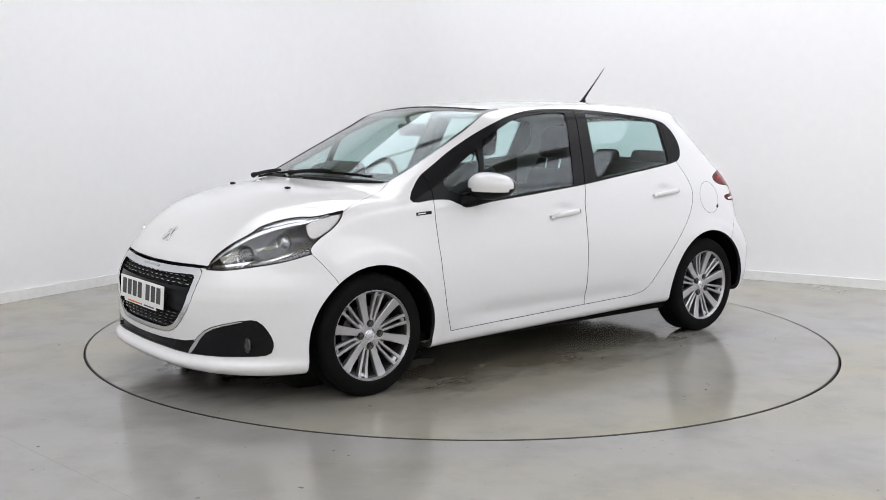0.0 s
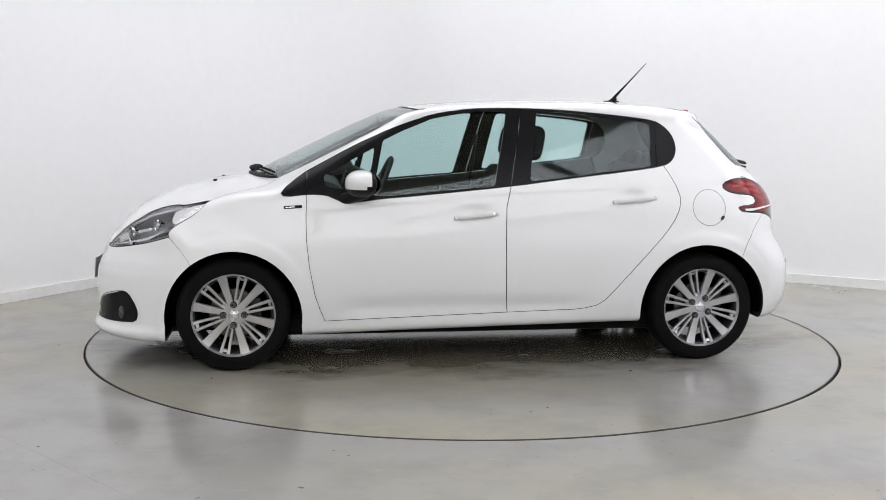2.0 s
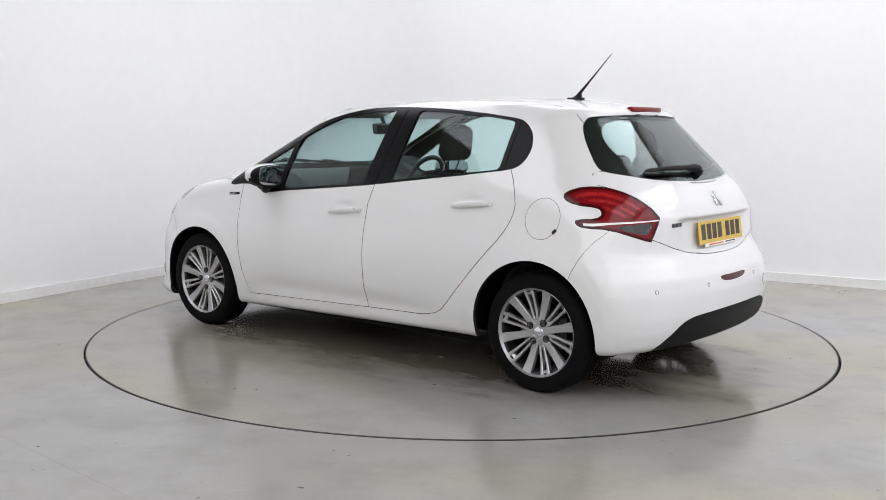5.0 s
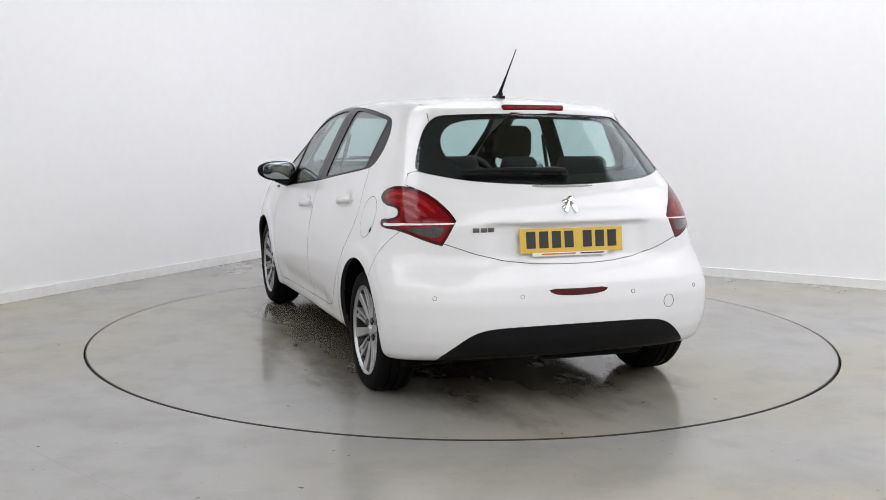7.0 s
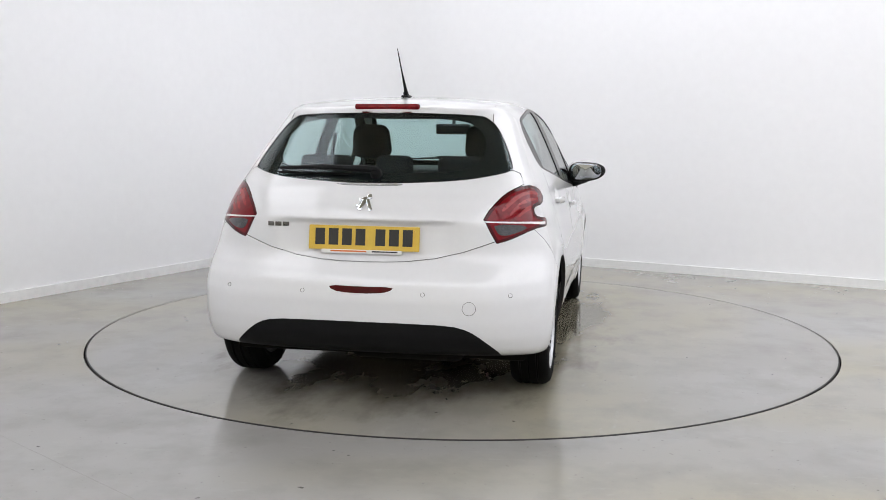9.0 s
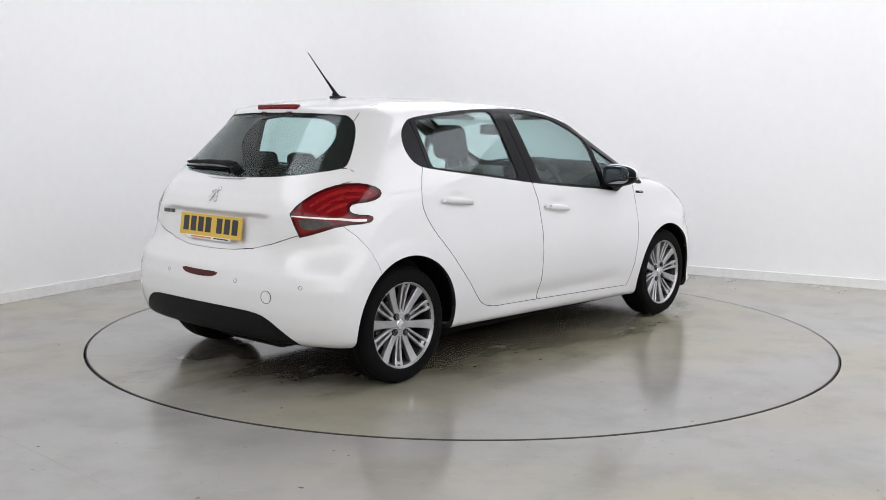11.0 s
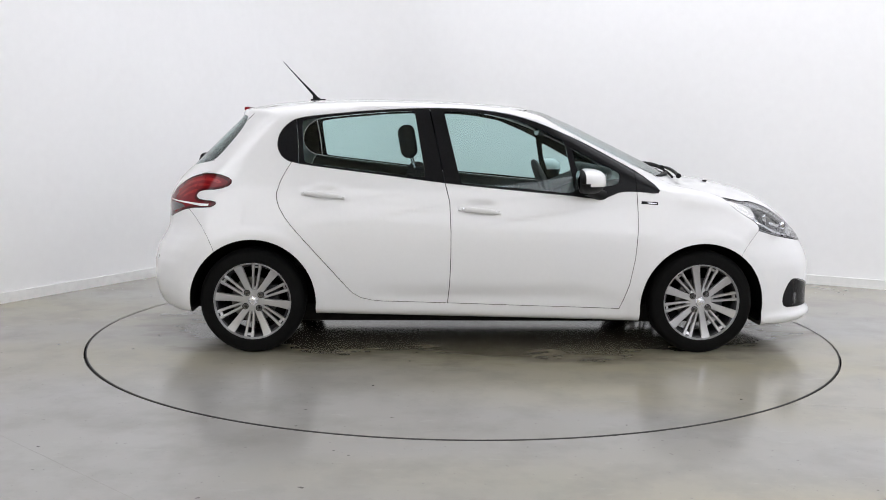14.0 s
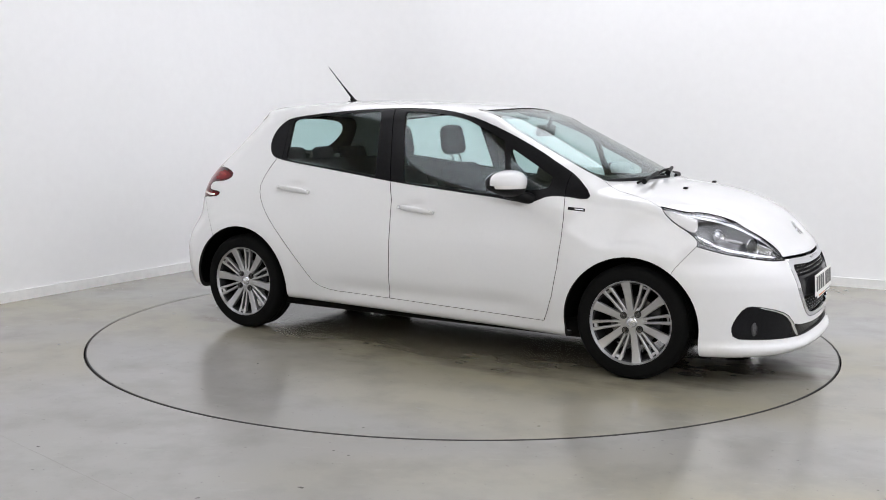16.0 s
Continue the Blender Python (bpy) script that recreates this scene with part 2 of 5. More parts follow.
# floor: one sheet with a round opening, and the pit's rim
N = 192
outer = [plan(*q) for q in ((-0.3, -0.3), (LONG_A + 0.3, -0.3), (LONG_A + 0.3, LONG_B + 0.3), (-0.3, LONG_B + 0.3))]
ring_r = RING + 0.003
bm = bmesh.new()
low = [bm.verts.new((ring_r * math.cos(a), ring_r * math.sin(a), -0.06)) for a in np.linspace(0, 2 * math.pi, N, endpoint=False)]
edge = [bm.verts.new((ring_r * math.cos(a), ring_r * math.sin(a), -0.003)) for a in np.linspace(0, 2 * math.pi, N, endpoint=False)]
lip = [bm.verts.new(((ring_r + 0.003) * math.cos(a), (ring_r + 0.003) * math.sin(a), 0)) for a in np.linspace(0, 2 * math.pi, N, endpoint=False)]
wide = [bm.verts.new((3.0 * math.cos(a), 3.0 * math.sin(a), 0)) for a in np.linspace(0, 2 * math.pi, N, endpoint=False)]
rim = []
for a in np.linspace(0, 2 * math.pi, N, endpoint=False):
    d = Vector((math.cos(a), math.sin(a)))
    best = 99
    for i in range(4):
        p, q = outer[i], outer[(i + 1) % 4]
        e = q - p
        den = d.x * e.y - d.y * e.x
        if abs(den) > 1e-9:
            k = (p.x * e.y - p.y * e.x) / den
            if k > 0:
                best = min(best, k)
    rim.append(bm.verts.new((*(d * best), 0)))
for p, q in ((low, edge), (edge, lip), (lip, wide), (wide, rim)):
    for i in range(N):
        bm.faces.new((p[i], q[i], q[(i + 1) % N], p[(i + 1) % N]))
bmesh.ops.recalc_face_normals(bm, faces=bm.faces)
tagged(part("floor", bm, FLOOR), "grey semi-gloss resin studio floor with faint stains", "floor", kind="structure")
bm = bmesh.new()
bmesh.ops.create_circle(bm, cap_ends=True, segments=96, radius=ring_r + 0.2, matrix=Matrix.Translation((0, 0, -0.058)))
tagged(part("turntable_pit", bm, PIT), "dark shallow pit under the turntable", "pit", kind="structure")
# a hairline joint in the poured floor
for a, b in (((-2.86, -1.42), (-1.02, -3.02)), ((1.55, -1.64), (3.9, -1.95))):
    bm = tube([(*a, 0.0), (*b, 0.0)], 0.0007, 5)
    tagged(part("floor_joint", bm, JOINT), "hairline joint in the grey resin floor", "floor joint", kind="structure")

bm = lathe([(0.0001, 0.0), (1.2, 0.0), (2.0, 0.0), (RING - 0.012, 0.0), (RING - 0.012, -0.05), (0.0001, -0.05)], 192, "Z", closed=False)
turntable = tagged(part("turntable", bm, DISC), "round grey resin turntable with damp tyre marks and painted shade under the car, flush in the floor", "turntable")
# near-black strip added to thicken the shade line of the gap
part("turntable_rim", lathe([(RING - 0.0118, 0.0004), (RING - 0.0045, -0.001), (RING - 0.004, -0.05), (RING - 0.0118, -0.05)], 192, "Z"), PIT, turntable, "dark strip added at the turntable's edge, thickens the gap's shade")

# ceiling with two rows of long panels
bm = bmesh.new()
c = [bm.verts.new((*q, HIGH)) for q in outer] + [bm.verts.new((*q, HIGH + 0.15)) for q in outer]
for f in ((3, 2, 1, 0), (4, 5, 6, 7), (0, 1, 5, 4), (1, 2, 6, 5), (2, 3, 7, 6), (3, 0, 4, 7)):
    bm.faces.new([c[i] for i in f])
tagged(part("ceiling", bm, CEILING), "cream painted studio ceiling", "ceiling", kind="structure")
TURN = Matrix.Rotation(math.atan2(ALONG.y, ALONG.x), 4, "Z")


def ceiling_light():
    lamp = tagged(new("ceiling_light"), "long white ceiling light panel, switched on", "ceiling light", "ceiling lights over the turntable")
    w, l = 1.5, 2.46
    bm = bmesh.new()
    for size, q in (((0.03, l + 0.06, 0.06), (w / 2 + 0.015, 0, 0)), ((0.03, l + 0.06, 0.06), (-w / 2 - 0.015, 0, 0)), ((w, 0.03, 0.06), (0, l / 2 + 0.015, 0)), ((w, 0.03, 0.06), (0, -l / 2 - 0.015, 0))):
        rbox(size, q, 0.004, bm=bm, segments=1)
    part("frame", bm, FRAME_GREY, lamp)
    part("diffuser", rbox((w - 0.004, l - 0.004, 0.012), (0, 0, -0.015), 0), PANEL_GLOW, lamp, "glowing white diffuser")
    return lamp


first = None
for a in LIGHT_A:
    for b in LIGHT_B:
        q = plan(a, b)
        # no lamps right above the turntable or just before it
        if ((q - Vector((0.2, -0.6))).length < 2.0 and b > 2) or (q - Vector((-0.6, -3.5))).length < 1.2:
            continue
        m = Matrix.Translation((q.x, q.y, HIGH - 0.04)) @ TURN
        if first is None:
            first = ceiling_light()
            first.matrix_basis = m
        else:
            copy_thing(first, m)


# ---- the car's outer skin: a smooth field, negative inside; x forward, y left, z up ----
def blur(v, n):
    if n < 1:
        return v
    k = np.exp(-0.5 * (np.arange(-3 * n, 3 * n + 1) / n) ** 2)
    return np.convolve(np.pad(v, 3 * n, mode="edge"), k / k.sum(), mode="valid")


def table(pts, step=0.005, soft=4):
    """A smooth curve through (a, value) points, sampled evenly."""
    a, v = np.array(sorted(pts)).T
    lo, hi = a[0] - 0.3, a[-1] + 0.3
    s = np.arange(lo, hi, step)
    return lo, step, blur(np.interp(s, a, v), soft)


def at(tab, s):
    lo, step, v = tab
    q = np.clip((np.asarray(s) - lo) / step, 0, len(v) - 1.001)
    i = q.astype(int)
    return v[i] + (v[i + 1] - v[i]) * (q - i)


TOP = table([(-2.2, 0.75), (-1.93, 1.02), (-1.70, 1.25), (-1.55, 1.33), (-1.44, 1.363), (-1.36, 1.381), (-1.20, 1.411), (-1.0, 1.429), (-0.64, 1.441), (-0.3, 1.436),
             (0.0, 1.424), (0.25, 1.404), (0.42, 1.375), (0.62, 1.290), (0.9, 1.155), (1.20, 1.005), (1.25, 0.988), (1.35, 0.978), (1.45, 0.964), (1.56, 0.940), (1.65, 0.915),
             (1.72, 0.885), (1.79, 0.848), (1.85, 0.805), (1.90, 0.757), (1.95, 0.70), (2.0, 0.655), (2.1, 0.60), (2.3, 0.5)], soft=6)
FRONT = table([(0.0, 2.03), (0.15, 2.060), (0.185, 2.084), (0.208, 2.083), (0.226, 2.056), (0.30, 2.056), (0.40, 2.060), (0.50, 2.056), (0.56, 2.036), (0.62, 2.0), (0.66, 1.99), (0.72, 1.985), (0.9, 1.98), (1.5, 1.98)], soft=2)
REAR = table([(0.0, 1.80), (0.2, 1.845), (0.26, 1.885), (0.33, 1.912), (0.40, 1.922), (0.50, 1.920), (0.58, 1.905), (0.64, 1.872), (0.665, 1.855), (0.70, 1.842), (0.85, 1.838), (0.92, 1.806), (0.98, 1.762),
              (1.03, 1.712), (1.10, 1.640), (1.20, 1.538), (1.32, 1.415), (1.342, 1.402), (1.352, 1.41), (1.365, 1.425), (1.6, 1.425)], soft=2)
SILL = table([(-2.2, 0.27), (-1.85, 0.245), (-1.6, 0.228), (-0.9, 0.222), (0.9, 0.182), (1.3, 0.16), (1.6, 0.155), (2.2, 0.16)])
SIDE_X = (-2.0, -1.75, -1.55, -1.3, -0.9, -0.2, 0.5, 0.95, 1.27, 1.6, 1.9, 2.1)
SIDE = {
    0.15: (0.70, 0.76, 0.79, 0.80, 0.80, 0.795, 0.795, 0.80, 0.81, 0.80, 0.74, 0.66),
    0.25: (0.76, 0.815, 0.835, 0.84, 0.815, 0.81, 0.81, 0.82, 0.835, 0.825, 0.78, 0.70),
    0.35: (0.79, 0.835, 0.852, 0.858, 0.84, 0.838, 0.838, 0.845, 0.855, 0.838, 0.79, 0.71),
    0.50: (0.80, 0.842, 0.858, 0.866, 0.855, 0.852, 0.852, 0.856, 0.864, 0.842, 0.79, 0.71),
    0.65: (0.79, 0.832, 0.850, 0.860, 0.855, 0.850, 0.848, 0.848, 0.850, 0.825, 0.76, 0.67),
    0.80: (0.725, 0.780, 0.805, 0.822, 0.826, 0.822, 0.818, 0.812, 0.802, 0.770, 0.70, 0.60),
    0.90: (0.68, 0.740, 0.770, 0.800, 0.805, 0.802, 0.797, 0.793, 0.788, 0.762, 0.68, 0.55),
    0.97: (0.64, 0.705, 0.740, 0.776, 0.782, 0.781, 0.775, 0.765, 0.752, 0.72, 0.64, 0.5),
    1.05: (0.58, 0.655, 0.695, 0.730, 0.745, 0.750, 0.742, 0.722, 0.690, 0.64, 0.55, 0.45),
    1.20: (0.47, 0.560, 0.615, 0.655, 0.678, 0.688, 0.680, 0.655, 0.620, 0.57, 0.48, 0.4),
    1.35: (0.35, 0.455, 0.525, 0.575, 0.605, 0.618, 0.608, 0.580, 0.545, 0.50, 0.4, 0.3),
    1.50: (0.22, 0.34, 0.43, 0.49, 0.525, 0.54, 0.53, 0.5, 0.465, 0.42, 0.3, 0.2),
}
_sx, _sz = np.arange(-2.2, 2.3, 0.01), np.arange(0.0, 1.7, 0.01)
_rows = np.array([blur(np.interp(_sx, SIDE_X, SIDE[z]), 9) for z in sorted(SIDE)])
_grid = np.array([blur(np.interp(_sz, sorted(SIDE), _rows[:, i]), 4) for i in range(len(_sx))])
AXLE, HUB = 1.269, 0.29


def side(x, z):
    """Half the car's width."""
    i, j = np.clip((np.asarray(x) + 2.2) / 0.01, 0, len(_sx) - 1.001), np.clip(np.asarray(z) / 0.01, 0, len(_sz) - 1.001)
    a, b = i.astype(int), j.astype(int)
    u, v = i - a, j - b
    w = _grid[a, b] * (1 - u) * (1 - v) + _grid[a + 1, b] * u * (1 - v) + _grid[a, b + 1] * (1 - u) * v + _grid[a + 1, b + 1] * u * v
    for cx in (AXLE, -AXLE):
        r = np.sqrt((x - cx) ** 2 + (z - HUB) ** 2)
        w = w + 0.0045 / (1 + np.exp((r - 0.420) / 0.008))
    # scoops behind the door handles, then the doors' lower crease
    for hx, hz in ((0.0, 0.835), (-0.865, 0.913)):
        w = w - 0.013 * np.exp(-((x - hx) / 0.065) ** 2 - ((z - hz) / 0.026) ** 2)
    w = w - 0.012 * np.exp(-((z - 0.33) / 0.05) ** 2) * (np.abs(np.asarray(x) - 0.05) < 0.72) * np.clip((0.72 - np.abs(np.asarray(x) - 0.05)) / 0.2, 0, 1)
    return w


def smax(a, b, k):
    h = np.clip(k - np.abs(a - b), 0, None) / k
    return np.maximum(a, b) + h * h * k * 0.25


def skin(x, y, z):
    x, y, z = (np.asarray(v, float) for v in (x, y, z))
    w = np.abs(y)
    nose = 0.06 * (w / 0.6) ** 2 + 0.40 * (w / 0.85) ** 5
    flank = w - side(x, z)
    high = np.clip((z - 0.52) / 0.2, 0, 1)
    tail = (0.16 + 0.025 * high) * w ** 2 + (0.15 + 0.04 * high) * np.minimum(w / (1.02 * (w - flank)), 1.3) ** 8
    # the top: hood, screen and roof, bowed across
    bow = np.clip((x - 0.15) / 0.35, 0, 1)
    xs = x + bow * (0.30 * w ** 2 + np.clip((x - 1.3) / 0.5, 0, 1) * (nose * 0.75 - 0.25 * w ** 2))
    zt = at(TOP, xs)
    slope = (at(TOP, xs + 0.01) - at(TOP, xs - 0.01)) / 0.02
    crown = (0.11 - 0.02 * np.clip((x - 0.9) / 0.3, 0, 1)) * w ** 2
    top = (z - zt + crown) / np.sqrt(1 + slope * slope)
    front = x + nose - at(FRONT, z)
    xr = at(REAR, z)
    rs = (at(REAR, z + 0.01) - at(REAR, z - 0.01)) / 0.02
    dent = 0.022 / (1 + np.exp(-np.clip((0.846 - z) / 0.004, -30, 30))) * (0.55 + 0.45 * np.clip((z - 0.69) / 0.11, 0, 1)) * np.clip((z - 0.665) / 0.035, 0, 1) / (1 + np.exp(np.clip((w - 0.40) / 0.02, -30, 30)))
    rear = (-x + tail - xr + dent) / np.sqrt(1 + np.minimum(rs * rs, 1.2))
    k = 0.05 + 0.03 * np.clip((z - 0.95) / 0.2, 0, 1)
    f = smax(flank, smax(top, front, 0.03), k)
    f = smax(f, rear, 0.045)
    return smax(f, at(SILL, x) - z, 0.045)


def skin_mesh(step, inset=0.0, span=(-9.0, 9.0)):
    """Vertices and faces of the skin, by dual contouring on an even grid, then drawn onto the field."""
    gx, gy, gz = np.arange(max(-2.0, span[0] - 2 * step), min(2.16, span[1] + 3 * step), step), np.arange(-0.94, 0.9401, step), np.arange(0.08, 1.52, step)
    X, Y, Z = np.meshgrid(gx, gy, gz, indexing="ij")
    field = lambda x, y, z: np.maximum(skin(x, y, z) + inset, np.maximum(span[0] - x, x - span[1]))
    F = field(X, Y, Z)
    S = F < 0
    nx, ny, nz = (n - 1 for n in F.shape)
    c = np.zeros((nx, ny, nz), int)
    for i in (0, 1):
        for j in (0, 1):
            for k in (0, 1):
                c += S[i:nx + i, j:ny + j, k:nz + k]
    live = (c > 0) & (c < 8)
    index = np.full(live.shape, -1)
    index[live] = np.arange(live.sum())
    I, J, K = np.nonzero(live)
    P = np.stack([gx[I], gy[J], gz[K]], 1) + step / 2
    faces = []
    for axis in range(3):
        sl0, sl1 = [slice(1, -1)] * 3, [slice(1, -1)] * 3
        sl0[axis], sl1[axis] = slice(0, -1), slice(1, None)
        a, b = S[tuple(sl0)], S[tuple(sl1)]
        for flip, hits in ((False, a & ~b), (True, ~a & b)):
            ijk = np.stack(np.nonzero(hits), 1)
            ijk[:, [q for q in range(3) if q != axis]] += 1
            u, v = np.eye(3, dtype=int)[(axis + 1) % 3], np.eye(3, dtype=int)[(axis + 2) % 3]
            q = [index[tuple((ijk - d).T)] for d in (u * 0, u, u + v, v)]
            quad = np.stack(q, 1)
            faces.append(quad[:, ::-1] if flip else quad)
    faces = np.concatenate(faces)

    def draw_on(P, times):
        for _ in range(times):
            e = 1e-3
            f = field(*P.T)
            g = np.stack([field(*(P + d).T) - field(*(P - d).T) for d in np.eye(3) * e], 1) / (2 * e)
            P = P + np.clip(-(f / np.maximum((g * g).sum(1), 0.25))[:, None] * g, -step, step)
        return P

    P = draw_on(P, 4)
    for _ in range(3):
        total, count = np.zeros_like(P), np.zeros(len(P))
        for k in range(4):
            np.add.at(total, faces[:, k], P[faces[:, (k + 1) % 4]] + P[faces[:, k - 1]])
            np.add.at(count, faces[:, k], 2)
        P = draw_on(0.45 * P + 0.55 * total / count[:, None], 1)
    return draw_on(P, 2), faces


# ---- cutting the skin into panels ----
def closed_mesh(P, F):
    me = bpy.data.meshes.new("solid")
    me.from_pydata(P.tolist(), [], F.tolist())
    return me


def shell(step, outside, inside, step_in=None, span=(-9.0, 9.0)):
    """A closed layer of the skin between two depths; span keeps to a stretch of the car."""
    P, F = skin_mesh(step, outside, span)
    Q, G = skin_mesh(step_in or step, inside, (span[0] + 0.012, span[1] - 0.012))
    return closed_mesh(np.concatenate([P, Q]), np.concatenate([F, G[:, ::-1] + len(P)]))


def boolean(a, b, op):
    """The mesh a cut by (or met with) the mesh b."""
    oa, ob = new("cut_a", a), new("cut_b", b)
    out = None
    for solver in ("MANIFOLD", "EXACT"):
        mod = oa.modifiers.new("cut", "BOOLEAN")
        mod.operation, mod.object, mod.solver = op, ob, solver
        dg = bpy.context.evaluated_depsgraph_get()
        out = bpy.data.meshes.new_from_object(oa.evaluated_get(dg), depsgraph=dg)
        oa.modifiers.clear()
        if len(out.polygons) and not (op == "DIFFERENCE" and len(out.polygons) == len(a.polygons) and solver == "MANIFOLD"):
            break
    bpy.data.objects.remove(oa)
    bpy.data.objects.remove(ob)
    return out


def grow(poly, d):
    """A plan outline pushed outwards by d."""
    q = np.array(poly, float)
    area = 0.5 * np.sum(q[:, 0] * np.roll(q[:, 1], -1) - np.roll(q[:, 0], -1) * q[:, 1])
    a, b = q - np.roll(q, 1, 0), np.roll(q, -1, 0) - q
    na, nb = (np.stack([v[:, 1], -v[:, 0]], 1) / np.maximum(np.linalg.norm(v, axis=1), 1e-9)[:, None] for v in (a, b))
    n = na + nb
    n /= np.maximum((n * n).sum(1) / 2, 0.5)[:, None]
    return (q + n * d * (1 if area > 0 else -1)).tolist()


def rounded(poly, times=2, sharp=()):
    """Corner cutting; the points listed in sharp stay."""
    keep = {tuple(poly[i]) for i in sharp}
    q = [tuple(v) for v in poly]
    for _ in range(times):
        r = []
        for i, v in enumerate(q):
            p, n = q[i - 1], q[(i + 1) % len(q)]
            if v in keep:
                r.append(v)
            else:
                r += [(v[0] * 0.75 + p[0] * 0.25, v[1] * 0.75 + p[1] * 0.25), (v[0] * 0.75 + n[0] * 0.25, v[1] * 0.75 + n[1] * 0.25)]
        q = r
    return q


def soft_corners(poly, r):
    """Every corner of an outline rounded with about the radius r."""
    out = []
    for i, v in enumerate(poly):
        v, p, n = Vector(v), Vector(poly[i - 1]), Vector(poly[(i + 1) % len(poly)])
        a, b = (v + (q - v).normalized() * min(r, 0.45 * (q - v).length) for q in (p, n))
        out += [tuple(a), tuple(a * 0.25 + v * 0.5 + b * 0.25), tuple(b)]
    return out


def both(half):
    """An outline from its half at y >= 0, listed from the middle round to the middle."""
    return list(half) + [(-y, z) for y, z in reversed(half) if y > 1e-6]


def both_sides(half):
    """The same for an outline of (x, y) points, seen from above."""
    return list(half) + [(x, -y) for x, y in reversed(half) if y > 1e-6]


def prism(poly, axis, lo, hi, turn=0.0):
    """The outline drawn out along an axis: y takes (x, z), x takes (y, z), z takes (x, y), a takes (u, z) seen from the heading turn."""
    c, s = math.cos(radians(turn)), math.sin(radians(turn))

    def place(p, q, d):
        return {"y": (p, d, q), "x": (d, p, q), "z": (p, q, d), "a": (d * c - p * s, d * s + p * c, q)}[axis]

    bm = bmesh.new()
    A = [bm.verts.new(place(p, q, lo)) for p, q in poly]
    B = [bm.verts.new(place(p, q, hi)) for p, q in poly]
    bm.faces.new(A)
    bm.faces.new(B[::-1])
    for i in range(len(A)):
        j = (i + 1) % len(A)
        bm.faces.new((A[i], B[i], B[j], A[j]))
    bmesh.ops.recalc_face_normals(bm, faces=bm.faces)
    bmesh.ops.triangulate(bm, faces=bm.faces)
    me = bpy.data.meshes.new("prism")
    bm.to_mesh(me)
    bm.free()
    return me


def mirrored(me):
    """The same mesh on the car's other side."""
    other = me.copy()
    other.transform(Matrix.Diagonal((1, -1, 1, 1)))
    other.flip_normals()
    return other


def slope_of(P, e=1e-3):
    g = np.stack([skin(*(P + d).T) - skin(*(P - d).T) for d in np.eye(3) * e], 1)
    return g / np.maximum(np.linalg.norm(g, axis=1), 1e-9)[:, None]


def panel(name, me, mats, parent, label=""):
    """Links a cut panel: mats are for its outside, its inside and its underside; the skin's own normals shade it."""
    me = me.copy()
    me.materials.clear()
    mats = mats if isinstance(mats, (list, tuple)) else (mats,)
    for m in mats:
        me.materials.append(m)
    nv, nl, npoly = len(me.vertices), len(me.loops), len(me.polygons)
    co, lv, start = np.empty(nv * 3), np.empty(nl, int), np.empty(npoly, int)
    total, nor, mid = np.empty(npoly, int), np.empty(npoly * 3), np.empty(npoly * 3)
    me.vertices.foreach_get("co", co)
    me.loops.foreach_get("vertex_index", lv)
    me.polygons.foreach_get("loop_start", start)
    me.polygons.foreach_get("loop_total", total)
    me.polygons.foreach_get("normal", nor)
    me.polygons.foreach_get("center", mid)
    co, nor, mid = co.reshape(-1, 3), nor.reshape(-1, 3), mid.reshape(-1, 3)
    g = slope_of(co)
    gm = slope_of(mid)
    side_ = (nor * gm).sum(1)
    of = np.repeat(np.arange(npoly), total)
    order = np.argsort(start)
    of = np.empty(nl, int)
    for k in order:
        of[start[k]:start[k] + total[k]] = k
    out = np.where((np.abs(side_[of]) > 0.8)[:, None], np.sign(side_[of])[:, None] * g[lv], nor[of])
    # slots: 0 outside, 1 inside, 2 underside, 3 cut edges, painted dark as the gaps' shade
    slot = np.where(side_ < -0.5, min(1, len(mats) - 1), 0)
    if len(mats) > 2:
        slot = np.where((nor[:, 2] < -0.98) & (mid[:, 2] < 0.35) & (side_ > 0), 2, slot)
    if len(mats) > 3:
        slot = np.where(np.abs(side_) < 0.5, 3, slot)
    me.polygons.foreach_set("material_index", slot.astype(np.int32))
    me.polygons.foreach_set("use_smooth", np.ones(npoly, bool))
    me.normals_split_custom_set(out.tolist())
    me.name = name
    ob = new(name, me)
    ob.parent = parent
    if label:
        ob["label"] = label
    return ob


def land(q, way):
    """The point of the skin met from q along way, and its outward normal."""
    q, way = np.array(q, float), np.array(way, float)
    way /= np.linalg.norm(way)
    s = np.linspace(0, 1.2, 1200)
    v = skin(*(q + s[:, None] * way).T)
    i = int(np.argmax(v < 0)) or 1
    k = s[i - 1] + (s[i] - s[i - 1]) * v[i - 1] / (v[i - 1] - v[i])
    hit = q + k * way
    return Vector(hit), Vector(slope_of(hit[None])[0])


def facing(p, n, up=(0, 0, 1)):
    """A frame at p whose z leaves the skin and whose y points up."""
    z = n.normalized()
    x = Vector(up).cross(z).normalized()
    return Matrix.Translation(p) @ Matrix((x, z.cross(x), z)).transposed().to_4x4()


# ---- the car ----
car = tagged(new("car"), "white five-door hatchback with silver alloy wheels, parked on the turntable", "car")
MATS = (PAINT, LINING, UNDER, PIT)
rem = shell(0.018, 0.0, 0.022, 0.03)
thin = shell(0.03, 0.004, 0.008)      # panes
skinny = shell(0.03, 0.0005, 0.0035, span=(1.15, 9.0))  # lamp lenses
deep = shell(0.035, 0.055, 0.062, span=(1.15, 9.0))     # lamp bowls
under_glass = shell(0.03, 0.0095, 0.012)


